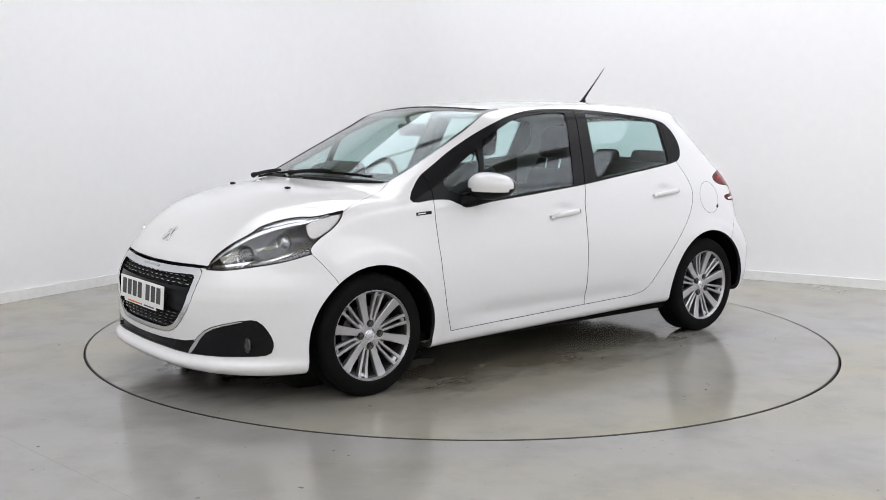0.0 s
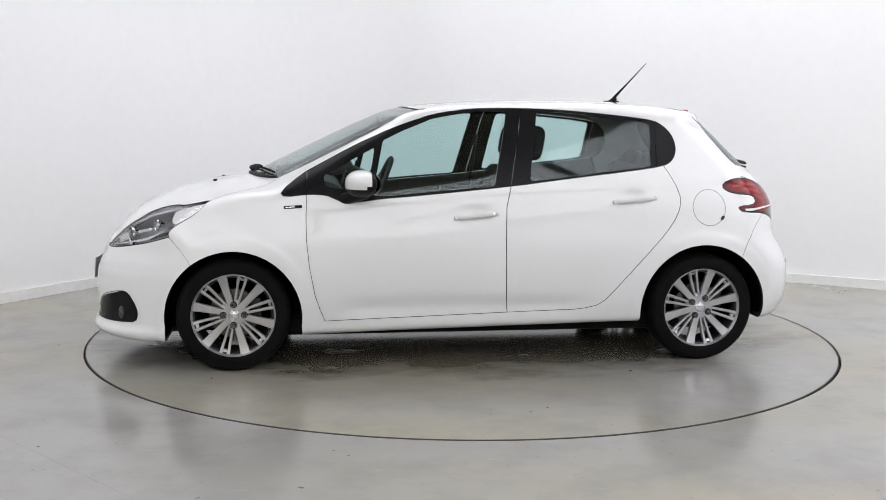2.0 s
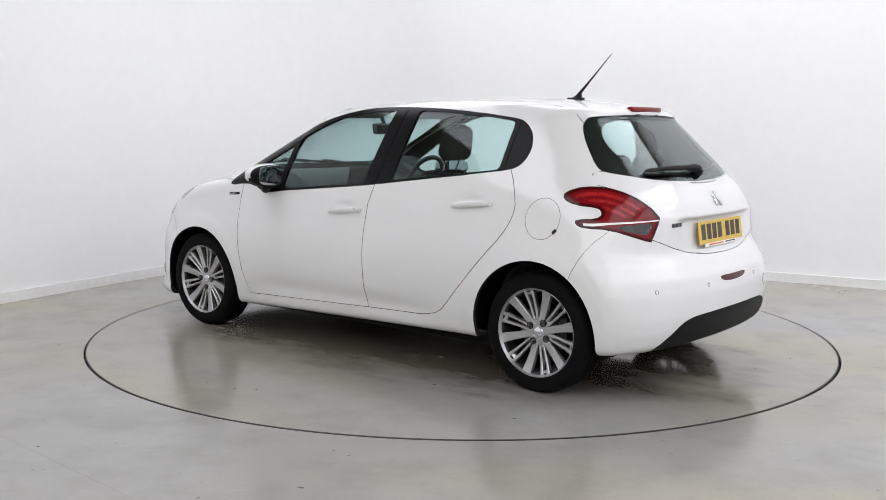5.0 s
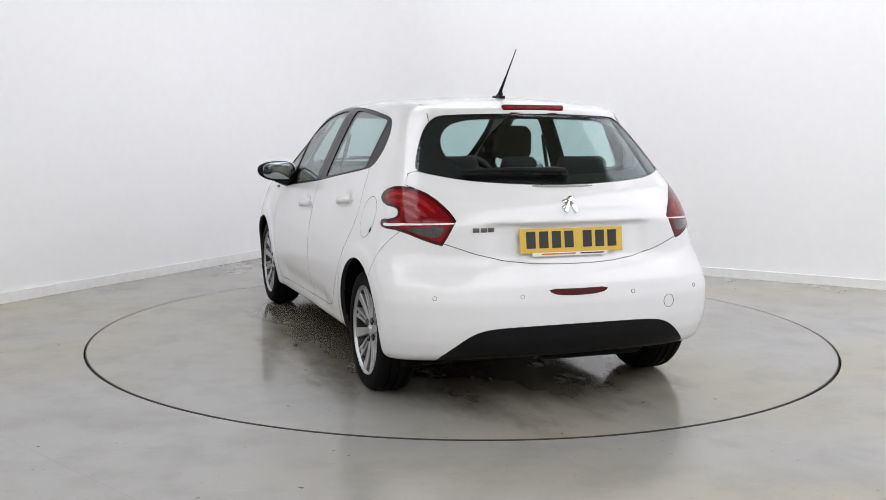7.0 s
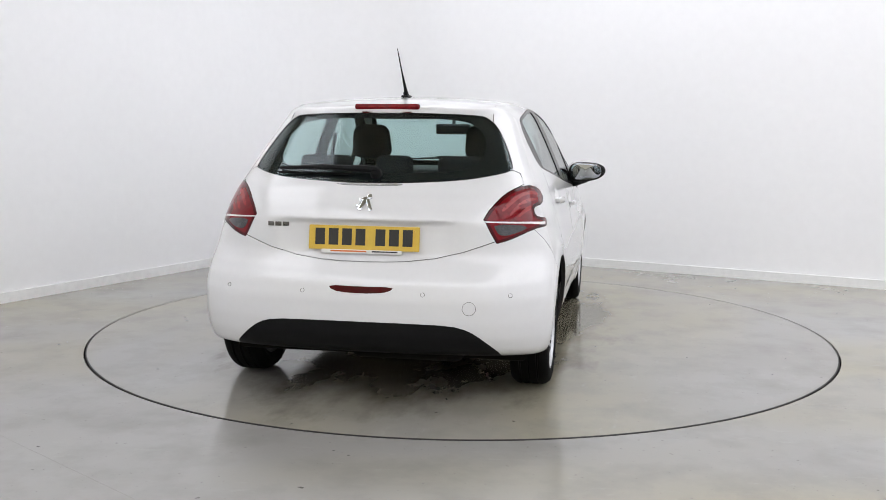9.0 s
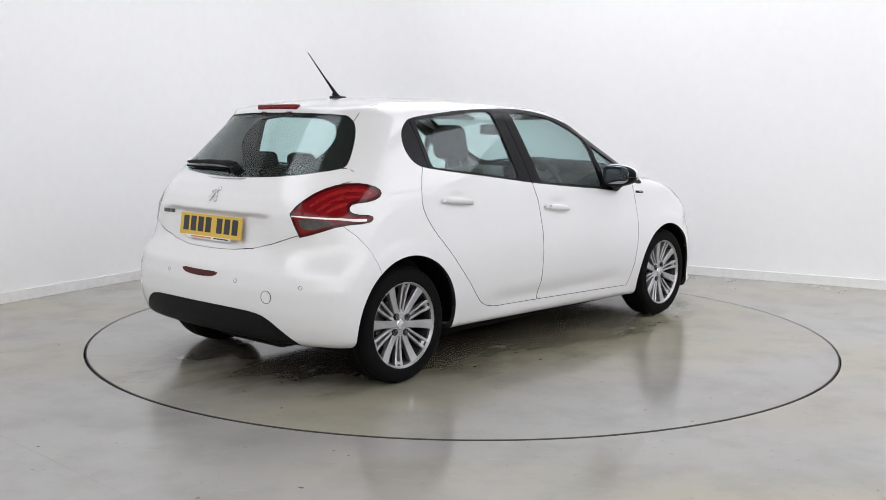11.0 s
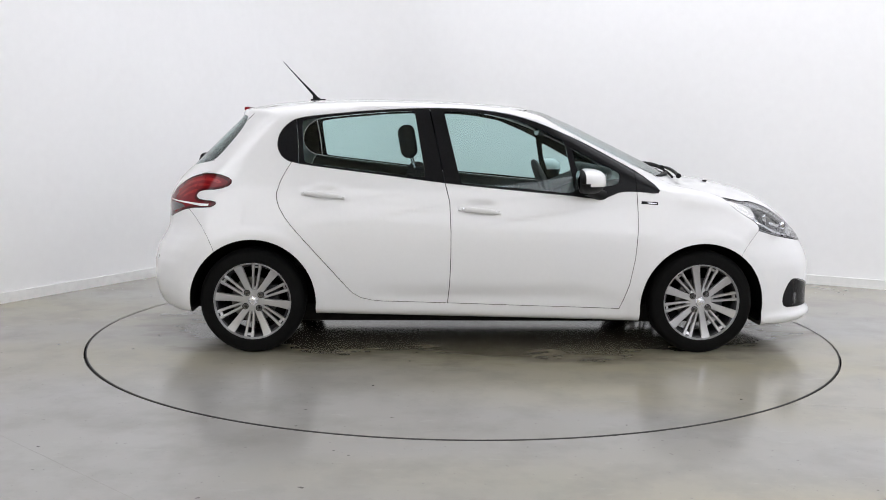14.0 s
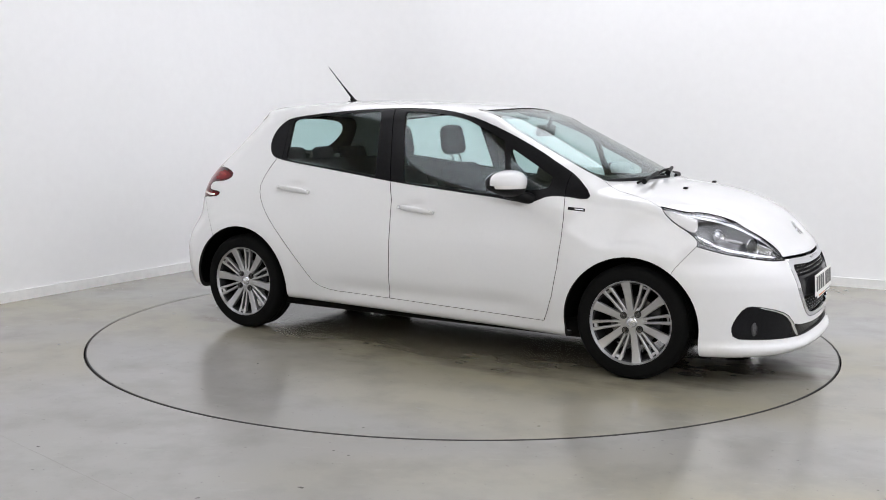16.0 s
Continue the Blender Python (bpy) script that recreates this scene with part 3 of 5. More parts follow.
def take(poly, axis, lo, hi, turn=0.0, gap=0.0032, pair=False):
    """Cuts a panel out of the remaining skin, with a fine gap round it; pair cuts the other side too."""
    global rem
    got = boolean(rem, prism(poly, axis, lo, hi, turn), "INTERSECT")
    big = prism(grow(poly, gap), axis, lo - 0.01, hi + 0.01, turn)
    rem = boolean(rem, big, "DIFFERENCE")
    if pair:
        rem = boolean(rem, mirrored(big), "DIFFERENCE")
    return got


def piece(layer, poly, axis, lo, hi, turn=0.0):
    return boolean(layer, prism(poly, axis, lo, hi, turn), "INTERSECT")


def two(name, me, mats, parent, label=""):
    """The panel on the left and its mirror image on the right."""
    return panel(name, me, mats, parent, label), panel(name, mirrored(me), mats, parent, label)


# wheel arches
for cx, cz, r in ((1.267, 0.283, 0.352), (-1.262, 0.298, 0.350)):
    arc = [(cx + r * math.cos(t), cz + r * math.sin(t)) for t in np.linspace(-0.12, math.pi + 0.12, 41)]
    arch = [(cx + r * 1.02, 0.0)] + arc + [(cx - r * 1.02, 0.0)]
    cut = prism(arch, "y", 0.50, 1.1)
    rem = boolean(boolean(rem, cut, "DIFFERENCE"), mirrored(cut), "DIFFERENCE")

# side windows: the dark band first
DLO = rounded([(1.022, 0.934), (1.004, 0.909), (0.884, 0.924), (0.787, 0.920), (0.743, 0.900), (0.699, 0.883), (0.625, 0.883), (0.492, 0.901), (0.374, 0.910), (0.075, 0.937), (-0.197, 0.964),
               (-0.534, 1.007), (-0.845, 1.043), (-1.052, 1.071), (-1.103, 1.098), (-1.130, 1.143), (-1.135, 1.189), (-1.119, 1.244), (-1.077, 1.289), (-1.027, 1.317), (-0.876, 1.337),
               (-0.565, 1.366), (-0.280, 1.378), (-0.099, 1.377), (0.057, 1.367), (0.214, 1.339), (0.368, 1.292), (0.520, 1.226), (0.672, 1.153), (0.821, 1.072), (0.910, 1.024)], 1)
band = take(DLO, "y", 0.50, 1.1, pair=True)
FRONT_LIGHT = soft_corners([(0.484, 1.200), (0.369, 1.255), (0.215, 1.317), (0.060, 1.345), (-0.06, 1.357), (-0.197, 1.360), (-0.104, 0.962), (0.20, 0.938), (0.490, 0.911), (0.545, 0.918)], 0.014)
QUARTER_LIGHT = soft_corners([(0.800, 1.018), (0.528, 1.164), (0.545, 1.066), (0.586, 0.960), (0.680, 0.942), (0.790, 0.962)], 0.016)
REAR_LIGHT = soft_corners([(-0.297, 0.988), (-0.981, 1.068), (-1.003, 1.305), (-0.873, 1.324), (-0.562, 1.353), (-0.362, 1.362)], 0.022)
FRONT_SIDE = [(0.883, 0.80), (0.883, 1.2), (0.6, 1.5), (-0.289, 1.5), (-0.276, 1.378), (-0.188, 0.961), (-0.188, 0.80)]
REAR_SIDE = [(-0.193, 0.80), (-0.193, 0.961), (-0.282, 1.378), (-0.295, 1.5), (-1.060, 1.5), (-1.018, 1.2), (-0.995, 0.8)]
opened = band
for poly in (FRONT_LIGHT, QUARTER_LIGHT, REAR_LIGHT):
    opened = boolean(opened, prism(poly, "y", 0.2, 1.2), "DIFFERENCE")
sail = piece(opened, [(0.887, 0.8), (1.2, 0.8), (1.2, 1.5), (0.887, 1.5)], "y", 0.3, 1.1)
front_frame = piece(opened, FRONT_SIDE, "y", 0.3, 1.1)
rear_frame = piece(opened, REAR_SIDE, "y", 0.3, 1.1)
quarter = piece(band, [(-0.999, 0.8), (-1.022, 1.2), (-1.064, 1.5), (-1.4, 1.5), (-1.4, 0.8)], "y", 0.3, 1.1)
two("window_corner_trim", sail, GLOSS_BLACK, car, "gloss black triangular trim ahead of the door")
two("rear_quarter_light", quarter, GLOSS_BLACK, car, "black glass quarter light")
front_glass = piece(thin, grow(FRONT_LIGHT, 0.012), "y", 0.3, 1.1)
vent_glass = piece(thin, grow(QUARTER_LIGHT, 0.010), "y", 0.3, 1.1)
rear_glass_side = piece(thin, grow(REAR_LIGHT, 0.012), "y", 0.3, 1.1)

# windscreen
SCREEN = rounded(both_sides([(0.335, 0.0), (0.330, 0.196), (0.300, 0.40), (0.262, 0.518), (0.478, 0.567), (0.684, 0.588), (0.908, 0.598), (1.035, 0.592), (1.095, 0.47), (1.152, 0.346), (1.205, 0.18), (1.222, 0.0)]), 1, sharp=(3, 7, 15, 19))
take(SCREEN, "z", 0.93, 1.6)
CLEAR_SCREEN = rounded(both_sides([(0.346, 0.0), (0.340, 0.196), (0.310, 0.40), (0.284, 0.498), (0.478, 0.540), (0.684, 0.558), (0.888, 0.567), (0.985, 0.555), (1.040, 0.45), (1.095, 0.33), (1.140, 0.18), (1.155, 0.0)]), 1)
windscreen = panel("windscreen", piece(thin, grow(SCREEN, 0.006), "z", 0.9, 1.6), GLASS, car, "green-tinted laminated windscreen")
windscreen.visible_shadow = False
frit = boolean(piece(under_glass, grow(SCREEN, 0.004), "z", 0.9, 1.6), prism(CLEAR_SCREEN, "z", 0.8, 1.7), "DIFFERENCE")
panel("windscreen_border", frit, BLACK_PLASTIC, windscreen, "black border printed round the windscreen")

# tailgate window
REAR_WINDOW = rounded(both([(0.0, 1.340), (0.207, 1.339), (0.455, 1.330), (0.490, 1.318), (0.538, 1.277), (0.587, 1.197), (0.634, 1.092), (0.628, 1.074), (0.585, 1.062), (0.463, 1.040), (0.33, 1.029), (0.148, 1.020), (0.0, 1.018)]), 1)
take(REAR_WINDOW, "x", -2.1, -1.20)
CLEAR_REAR = rounded(both([(0.0, 1.318), (0.25, 1.316), (0.40, 1.302), (0.470, 1.262), (0.505, 1.20), (0.500, 1.135), (0.455, 1.085), (0.30, 1.066), (0.0, 1.058)]), 2)

# lamps
TAIL_AT, HEAD_AT = 143.19, 50.10
TAIL = rounded([(0.213, 0.945), (0.226, 0.978), (0.296, 1.004), (0.396, 1.002), (0.496, 0.970), (0.584, 0.911), (0.624, 0.864), (0.598, 0.805), (0.571, 0.757), (0.520, 0.769), (0.369, 0.817), (0.262, 0.821),
                (0.241, 0.834), (0.246, 0.853), (0.316, 0.860), (0.345, 0.876), (0.348, 0.896), (0.333, 0.914), (0.25, 0.921)], 1, sharp=(6, 8))
tail_lamp = take(TAIL, "a", 1.25, 2.2, TAIL_AT, pair=True)
HEAD = rounded([(-1.193, 0.626), (-1.165, 0.679), (-1.100, 0.731), (-0.986, 0.792), (-0.970, 0.812), (-0.863, 0.846), (-0.775, 0.860), (-0.730, 0.856), (-0.591, 0.886), (-0.592, 0.858), (-0.623, 0.815), (-0.693, 0.764),
                (-0.720, 0.727), (-0.712, 0.705), (-0.837, 0.670), (-0.964, 0.649), (-1.095, 0.629)], 1, sharp=(0, 8, 13))
take(HEAD, "a", 1.2, 2.3, HEAD_AT, pair=True)

# tailgate, fuel flap, grille, intakes, hood, bumpers
HATCH = both([(0.0, 0.668), (0.10, 0.669), (0.198, 0.673), (0.326, 0.687), (0.455, 0.718), (0.600, 0.768), (0.575, 0.85), (0.60, 0.93), (0.64, 0.985), (0.690, 1.013), (0.668, 1.06), (0.640, 1.072), (0.0, 1.072)])
hatch = take(HATCH, "x", -2.1, -1.48)
FLAP = [(-1.292 + 0.093 * math.cos(t), 0.848 + 0.096 * math.sin(t)) for t in np.linspace(0, 2 * math.pi, 40, endpoint=False)]
flap = take(FLAP, "y", 0.4, 1.1, gap=0.0019)
GRILLE = rounded(both([(0.0, 0.618), (0.176, 0.621), (0.36, 0.628), (0.438, 0.628), (0.452, 0.567), (0.430, 0.464), (0.348, 0.361), (0.28, 0.325), (0.20, 0.314), (0.0, 0.311)]), 1)
grille_skin = take(GRILLE, "x", 1.75, 2.3)
GRILLE_IN = rounded(both([(0.0, 0.588), (0.203, 0.590), (0.36, 0.598), (0.412, 0.598), (0.418, 0.55), (0.398, 0.464), (0.322, 0.372), (0.262, 0.342), (0.19, 0.334), (0.0, 0.332)]), 1)
FOG = rounded([(-1.290, 0.242), (-1.213, 0.345), (-1.140, 0.383), (-0.985, 0.416), (-0.932, 0.406), (-0.889, 0.349), (-0.873, 0.303), (-0.888, 0.257), (-0.985, 0.250)], 1, sharp=(0,))
fog_skin = take(FOG, "a", 1.0, 2.3, HEAD_AT, pair=True)
INTAKE = both([(0.0, 0.281), (0.20, 0.284), (0.401, 0.297), (0.452, 0.308), (0.425, 0.240), (0.16, 0.243), (0.0, 0.242)])
intake_skin = take(INTAKE, "x", 1.75, 2.3, gap=0.001)
hood_plan = prism(both_sides([(2.3, 0.0), (2.3, 0.478), (1.935, 0.478), (1.843, 0.500), (1.735, 0.545), (1.60, 0.63), (1.535, 0.68), (1.392, 0.748), (1.243, 0.690), (1.132, 0.640), (1.030, 0.600), (1.0, 0.585), (1.10, 0.44), (1.15, 0.30), (1.17, 0.0)]), "z", 0.5, 1.2)
hood_front = prism(both([(0.0, 0.634), (0.2, 0.637), (0.36, 0.642), (0.478, 0.642), (0.9, 0.66), (0.9, 1.3), (0.0, 1.3)]), "x", 0.9, 2.4)
hood_tool = boolean(hood_plan, hood_front, "INTERSECT")
hood = boolean(rem, hood_tool, "INTERSECT")
fat_plan = prism(grow(both_sides([(2.3, 0.0), (2.3, 0.478), (1.935, 0.478), (1.843, 0.500), (1.735, 0.545), (1.60, 0.63), (1.535, 0.68), (1.392, 0.748), (1.243, 0.690), (1.132, 0.640), (1.030, 0.600), (1.0, 0.585), (1.10, 0.44), (1.15, 0.30), (1.17, 0.0)]), 0.0022), "z", 0.49, 1.21)
fat_front = prism(grow(both([(0.0, 0.634), (0.2, 0.637), (0.36, 0.642), (0.478, 0.642), (0.9, 0.66), (0.9, 1.3), (0.0, 1.3)]), 0.013), "x", 0.89, 2.41)
rem = boolean(rem, boolean(fat_plan, fat_front, "INTERSECT"), "DIFFERENCE")
BUMPER_F = [(1.606, 0.75), (1.589, 0.705), (1.538, 0.648), (1.490, 0.586), (1.44, 0.48), (1.42, 0.05), (2.4, 0.05), (2.4, 0.75)]
front_bumper_skin = take(BUMPER_F, "y", -1.2, 1.2, gap=0.0019)
BUMPER_R = [(-1.640, 0.86), (-1.620, 0.805), (-1.576, 0.762), (-1.540, 0.715), (-1.512, 0.668), (-1.488, 0.62), (-1.44, 0.5), (-1.42, 0.05), (-2.3, 0.05), (-2.3, 0.86)]
rear_bumper_skin = take(BUMPER_R, "y", -1.2, 1.2, gap=0.0019)
DIFFUSER = rounded(both([(0.0, 0.402), (0.25, 0.400), (0.415, 0.394), (0.494, 0.372), (0.560, 0.325), (0.640, 0.25), (0.66, 0.10), (0.0, 0.10)]), 1, sharp=(6, 7))
diffuser_skin = boolean(rear_bumper_skin, prism(DIFFUSER, "x", -2.3, -1.6), "INTERSECT")
rear_bumper_skin = boolean(rear_bumper_skin, prism(grow(DIFFUSER, 0.001), "x", -2.31, -1.59), "DIFFERENCE")

# doors
DOOR_F = [(0.884, 0.96), (0.886, 0.90), (0.890, 0.813), (0.889, 0.697), (0.875, 0.551), (0.847, 0.401), (0.822, 0.325), (0.797, 0.262), (0.30, 0.276), (-0.172, 0.291), (-0.162, 0.40), (-0.157, 0.55), (-0.157, 0.696), (-0.164, 0.858), (-0.190, 0.961), (-0.195, 1.0), (0.3, 0.95), (0.6, 0.93)]
DOOR_R = [(-0.176, 0.291), (-0.166, 0.40), (-0.161, 0.55), (-0.161, 0.696), (-0.168, 0.858), (-0.194, 0.961), (-0.200, 1.0), (-0.6, 1.05), (-1.03, 1.10), (-1.053, 1.067), (-1.082, 1.02), (-1.108, 0.965), (-1.127, 0.904), (-1.125, 0.865),
          (-1.112, 0.825), (-1.085, 0.777), (-1.046, 0.725), (-0.923, 0.590), (-0.805, 0.459), (-0.745, 0.39), (-0.705, 0.348), (-0.660, 0.322), (-0.60, 0.308), (-0.539, 0.301), (-0.35, 0.296)]
door_f = take(DOOR_F, "y", 0.4, 1.1, pair=True)
door_r = take(DOOR_R, "y", 0.4, 1.1, pair=True)
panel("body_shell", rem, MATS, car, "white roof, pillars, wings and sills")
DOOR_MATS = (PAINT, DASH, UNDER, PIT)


def dress_door(side_sign, front):
    """One door: panel, window frame, pane and handle."""
    flip = (lambda m: m) if side_sign > 0 else mirrored
    name = "front_door" if front else "rear_door"
    door = panel(name, flip(door_f if front else door_r), DOOR_MATS, car, "white painted door with gloss black window frame")
    panel("window_frame", flip(front_frame if front else rear_frame), GLOSS_BLACK, door, "gloss black window frame")
    for g in ((front_glass, vent_glass) if front else (rear_glass_side,)):
        pane = panel("window_pane", flip(g), GLASS, door, "green-tinted side glass")
        pane.visible_shadow = False
    hx0, hz0, hx1, hz1 = (0.108, 0.798, -0.108, 0.819) if front else (-0.758, 0.878, -0.980, 0.899)
    a, na = land((hx0, side_sign * 1.1, hz0), (0, -side_sign, 0))
    b, nb = land((hx1, side_sign * 1.1, hz1), (0, -side_sign, 0))
    bm = bmesh.new()
    n = 14
    rows = []
    for i in range(n + 1):
        k = i / n
        c = a.lerp(b, k) + na * (0.010 + 0.018 * math.sin(math.pi * min(max(k, 0), 1)) ** 0.35)
        up = Vector((0, 0, 1))
        e = 0.35 + 0.65 * min(1, 6 * min(k, 1 - k)) ** 0.6
        h, t = 0.0155 * e, 0.008 * e + 0.002
        rows.append([bm.verts.new(c + up * h * math.sin(w) + na * t * math.cos(w)) for w in np.linspace(0, 2 * math.pi, 14, endpoint=False)])
    for p, q in zip(rows, rows[1:]):
        for j in range(14):
            bm.faces.new((p[j], p[(j + 1) % 14], q[(j + 1) % 14], q[j]))
    bm.faces.new(rows[0])
    bm.faces.new(rows[-1])
    for e_ in (a, b):
        rbox((0.022, 0.03, 0.018), e_ + na * 0.004, 0.003, bm=bm, segments=1)
    bmesh.ops.recalc_face_normals(bm, faces=bm.faces)
    part("door_handle", bm, PAINT, door, "white pull handle", smooth=True)
    if front:
        m = facing(b + na * 0.0285 + Vector((0.018, 0, 0)), na)
        bm = bmesh.new()
        bmesh.ops.create_cone(bm, cap_ends=True, segments=16, radius1=0.007, radius2=0.0065, depth=0.005, matrix=m)
        part("door_lock", bm, SATIN, door, "round metal key lock")
    return door


doors = {(s, f): dress_door(s, f) for s in (1, -1) for f in (True, False)}
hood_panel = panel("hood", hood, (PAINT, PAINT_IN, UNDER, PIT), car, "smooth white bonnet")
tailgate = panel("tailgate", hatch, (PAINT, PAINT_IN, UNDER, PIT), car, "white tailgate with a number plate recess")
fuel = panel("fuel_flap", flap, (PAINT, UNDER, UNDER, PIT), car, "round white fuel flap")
p_, n_ = land((-1.366, 1.2, 0.792), (0, -1, 0))
bm = rbox((0.016, 0.026, 0.006), (0, 0, 0.0), 0.004)
bmesh.ops.transform(bm, matrix=facing(p_, n_) @ Matrix.Rotation(radians(-40), 4, "Z"), verts=bm.verts)
part("finger_notch", bm, PIT, fuel, "small dark finger notch")
rear_window = panel("rear_window", piece(thin, grow(REAR_WINDOW, 0.006), "x", -2.1, -1.20), GLASS, tailgate, "green-tinted rear window")
rear_window.visible_shadow = False
border = boolean(piece(under_glass, grow(REAR_WINDOW, 0.004), "x", -2.1, -1.20), prism(CLEAR_REAR, "x", -2.3, -1.0), "DIFFERENCE")
panel("rear_window_border", border, GLOSS_BLACK, tailgate, "black border printed round the rear window")
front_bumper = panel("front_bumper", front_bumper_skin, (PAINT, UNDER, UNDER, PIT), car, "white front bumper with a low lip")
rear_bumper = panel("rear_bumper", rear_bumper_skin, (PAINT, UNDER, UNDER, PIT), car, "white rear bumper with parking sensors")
panel("diffuser", diffuser_skin, (BLACK_PLASTIC, UNDER), rear_bumper, "grained black lower bumper panel")


# ---- lamps ----
def lamp_pair(name, build):
    for s in (1, -1):
        build(s, (lambda m: m) if s > 0 else mirrored)


STRIP = [(0.266, 0.829), (0.30, 0.828), (0.38, 0.838), (0.64, 0.852), (0.64, 0.857), (0.38, 0.847), (0.30, 0.841), (0.266, 0.840)]
REVERSE = rounded([(0.385, 0.828), (0.585, 0.845), (0.572, 0.806), (0.545, 0.787), (0.465, 0.800)], 1)
INNER_TAIL = grow(TAIL, -0.011)
claws = [rounded(q, 2) for q in (
    [(0.252, 0.962), (0.30, 0.982), (0.385, 0.982), (0.470, 0.950), (0.535, 0.905), (0.528, 0.893), (0.462, 0.934), (0.380, 0.966), (0.305, 0.966), (0.258, 0.950)],
    [(0.300, 0.949), (0.375, 0.950), (0.440, 0.926), (0.500, 0.884), (0.490, 0.874), (0.430, 0.912), (0.370, 0.936), (0.300, 0.938)],
    [(0.352, 0.922), (0.405, 0.908), (0.455, 0.876), (0.445, 0.868), (0.398, 0.892), (0.360, 0.900)])]
tp = dict(axis="a", lo=1.2, hi=2.3, turn=TAIL_AT)
strip_me = piece(tail_lamp, STRIP, **tp)
left_over = boolean(tail_lamp, prism(STRIP, "a", 1.1, 2.4, TAIL_AT), "DIFFERENCE")
reverse_me = piece(left_over, REVERSE, **tp)
left_over = boolean(left_over, prism(REVERSE, "a", 1.1, 2.4, TAIL_AT), "DIFFERENCE")
core = piece(left_over, INNER_TAIL, **tp)
edge_me = boolean(left_over, prism(INNER_TAIL, "a", 1.1, 2.4, TAIL_AT), "DIFFERENCE")
proud = shell(0.03, -0.0006, 0.004, span=(-9.0, -1.2))
claw_me = [piece(proud, c_, "a", 1.50, 2.3, TAIL_AT) for c_ in claws]


def tail_light(s, flip):
    lens = panel("tail_light", flip(core), RED, car, "red tail light with curved bright bands and a white strip")
    panel("lens_border", flip(edge_me), DARK_RED, lens, "dark red lens border")
    panel("white_strip", flip(strip_me), WHITE_PLASTIC, lens, "thin white strip")
    panel("reversing_lens", flip(reverse_me), SMOKE, lens, "smoked clear reversing lens")
    for m in claw_me:
        panel("light_band", flip(m), BRIGHT_RED, lens, "brighter red light band")


lamp_pair("tail", tail_light)

hp = dict(axis="a", lo=1.1, hi=2.4, turn=HEAD_AT)
lens_me = piece(skinny, grow(HEAD, -0.0015), "a", 1.34, 2.4, HEAD_AT)
bowl_me = piece(deep, grow(HEAD, 0.006), **hp)
rim_shell = shell(0.03, 0.003, 0.060, 0.035, span=(1.15, 9.0))
wall_me = boolean(piece(rim_shell, grow(HEAD, 0.003), **hp), prism(grow(HEAD, -0.0012), "a", 1.0, 2.5, HEAD_AT), "DIFFERENCE")
mid_shell = shell(0.03, 0.010, 0.018, span=(1.15, 9.0))
DRL = rounded([(-1.184, 0.645), (-1.160, 0.676), (-1.097, 0.726), (-0.986, 0.786), (-0.863, 0.822), (-0.745, 0.843), (-0.640, 0.868), (-0.640, 0.860), (-0.745, 0.834), (-0.863, 0.811), (-0.975, 0.774), (-1.090, 0.715), (-1.158, 0.660)], 1)
GUIDE = rounded([(-0.978, 0.797), (-0.863, 0.840), (-0.775, 0.853), (-0.735, 0.849), (-0.745, 0.846), (-0.863, 0.826)], 1)
TIP = rounded([(-0.755, 0.838), (-0.600, 0.873), (-0.598, 0.858), (-0.630, 0.815), (-0.697, 0.768), (-0.730, 0.775)], 1)
LOWER = rounded([(-1.165, 0.640), (-1.095, 0.642), (-0.964, 0.662), (-0.837, 0.684), (-0.720, 0.745), (-0.714, 0.760), (-0.837, 0.697), (-0.964, 0.672), (-1.095, 0.650)], 1)
CORNER_GREY = rounded([(-0.835, 0.678), (-0.722, 0.712), (-0.728, 0.735), (-0.830, 0.690)], 1)
drl_me, guide_me, tip_me, low_me, corner_me = (piece(mid_shell, q, **hp) for q in (DRL, GUIDE, TIP, LOWER, CORNER_GREY))


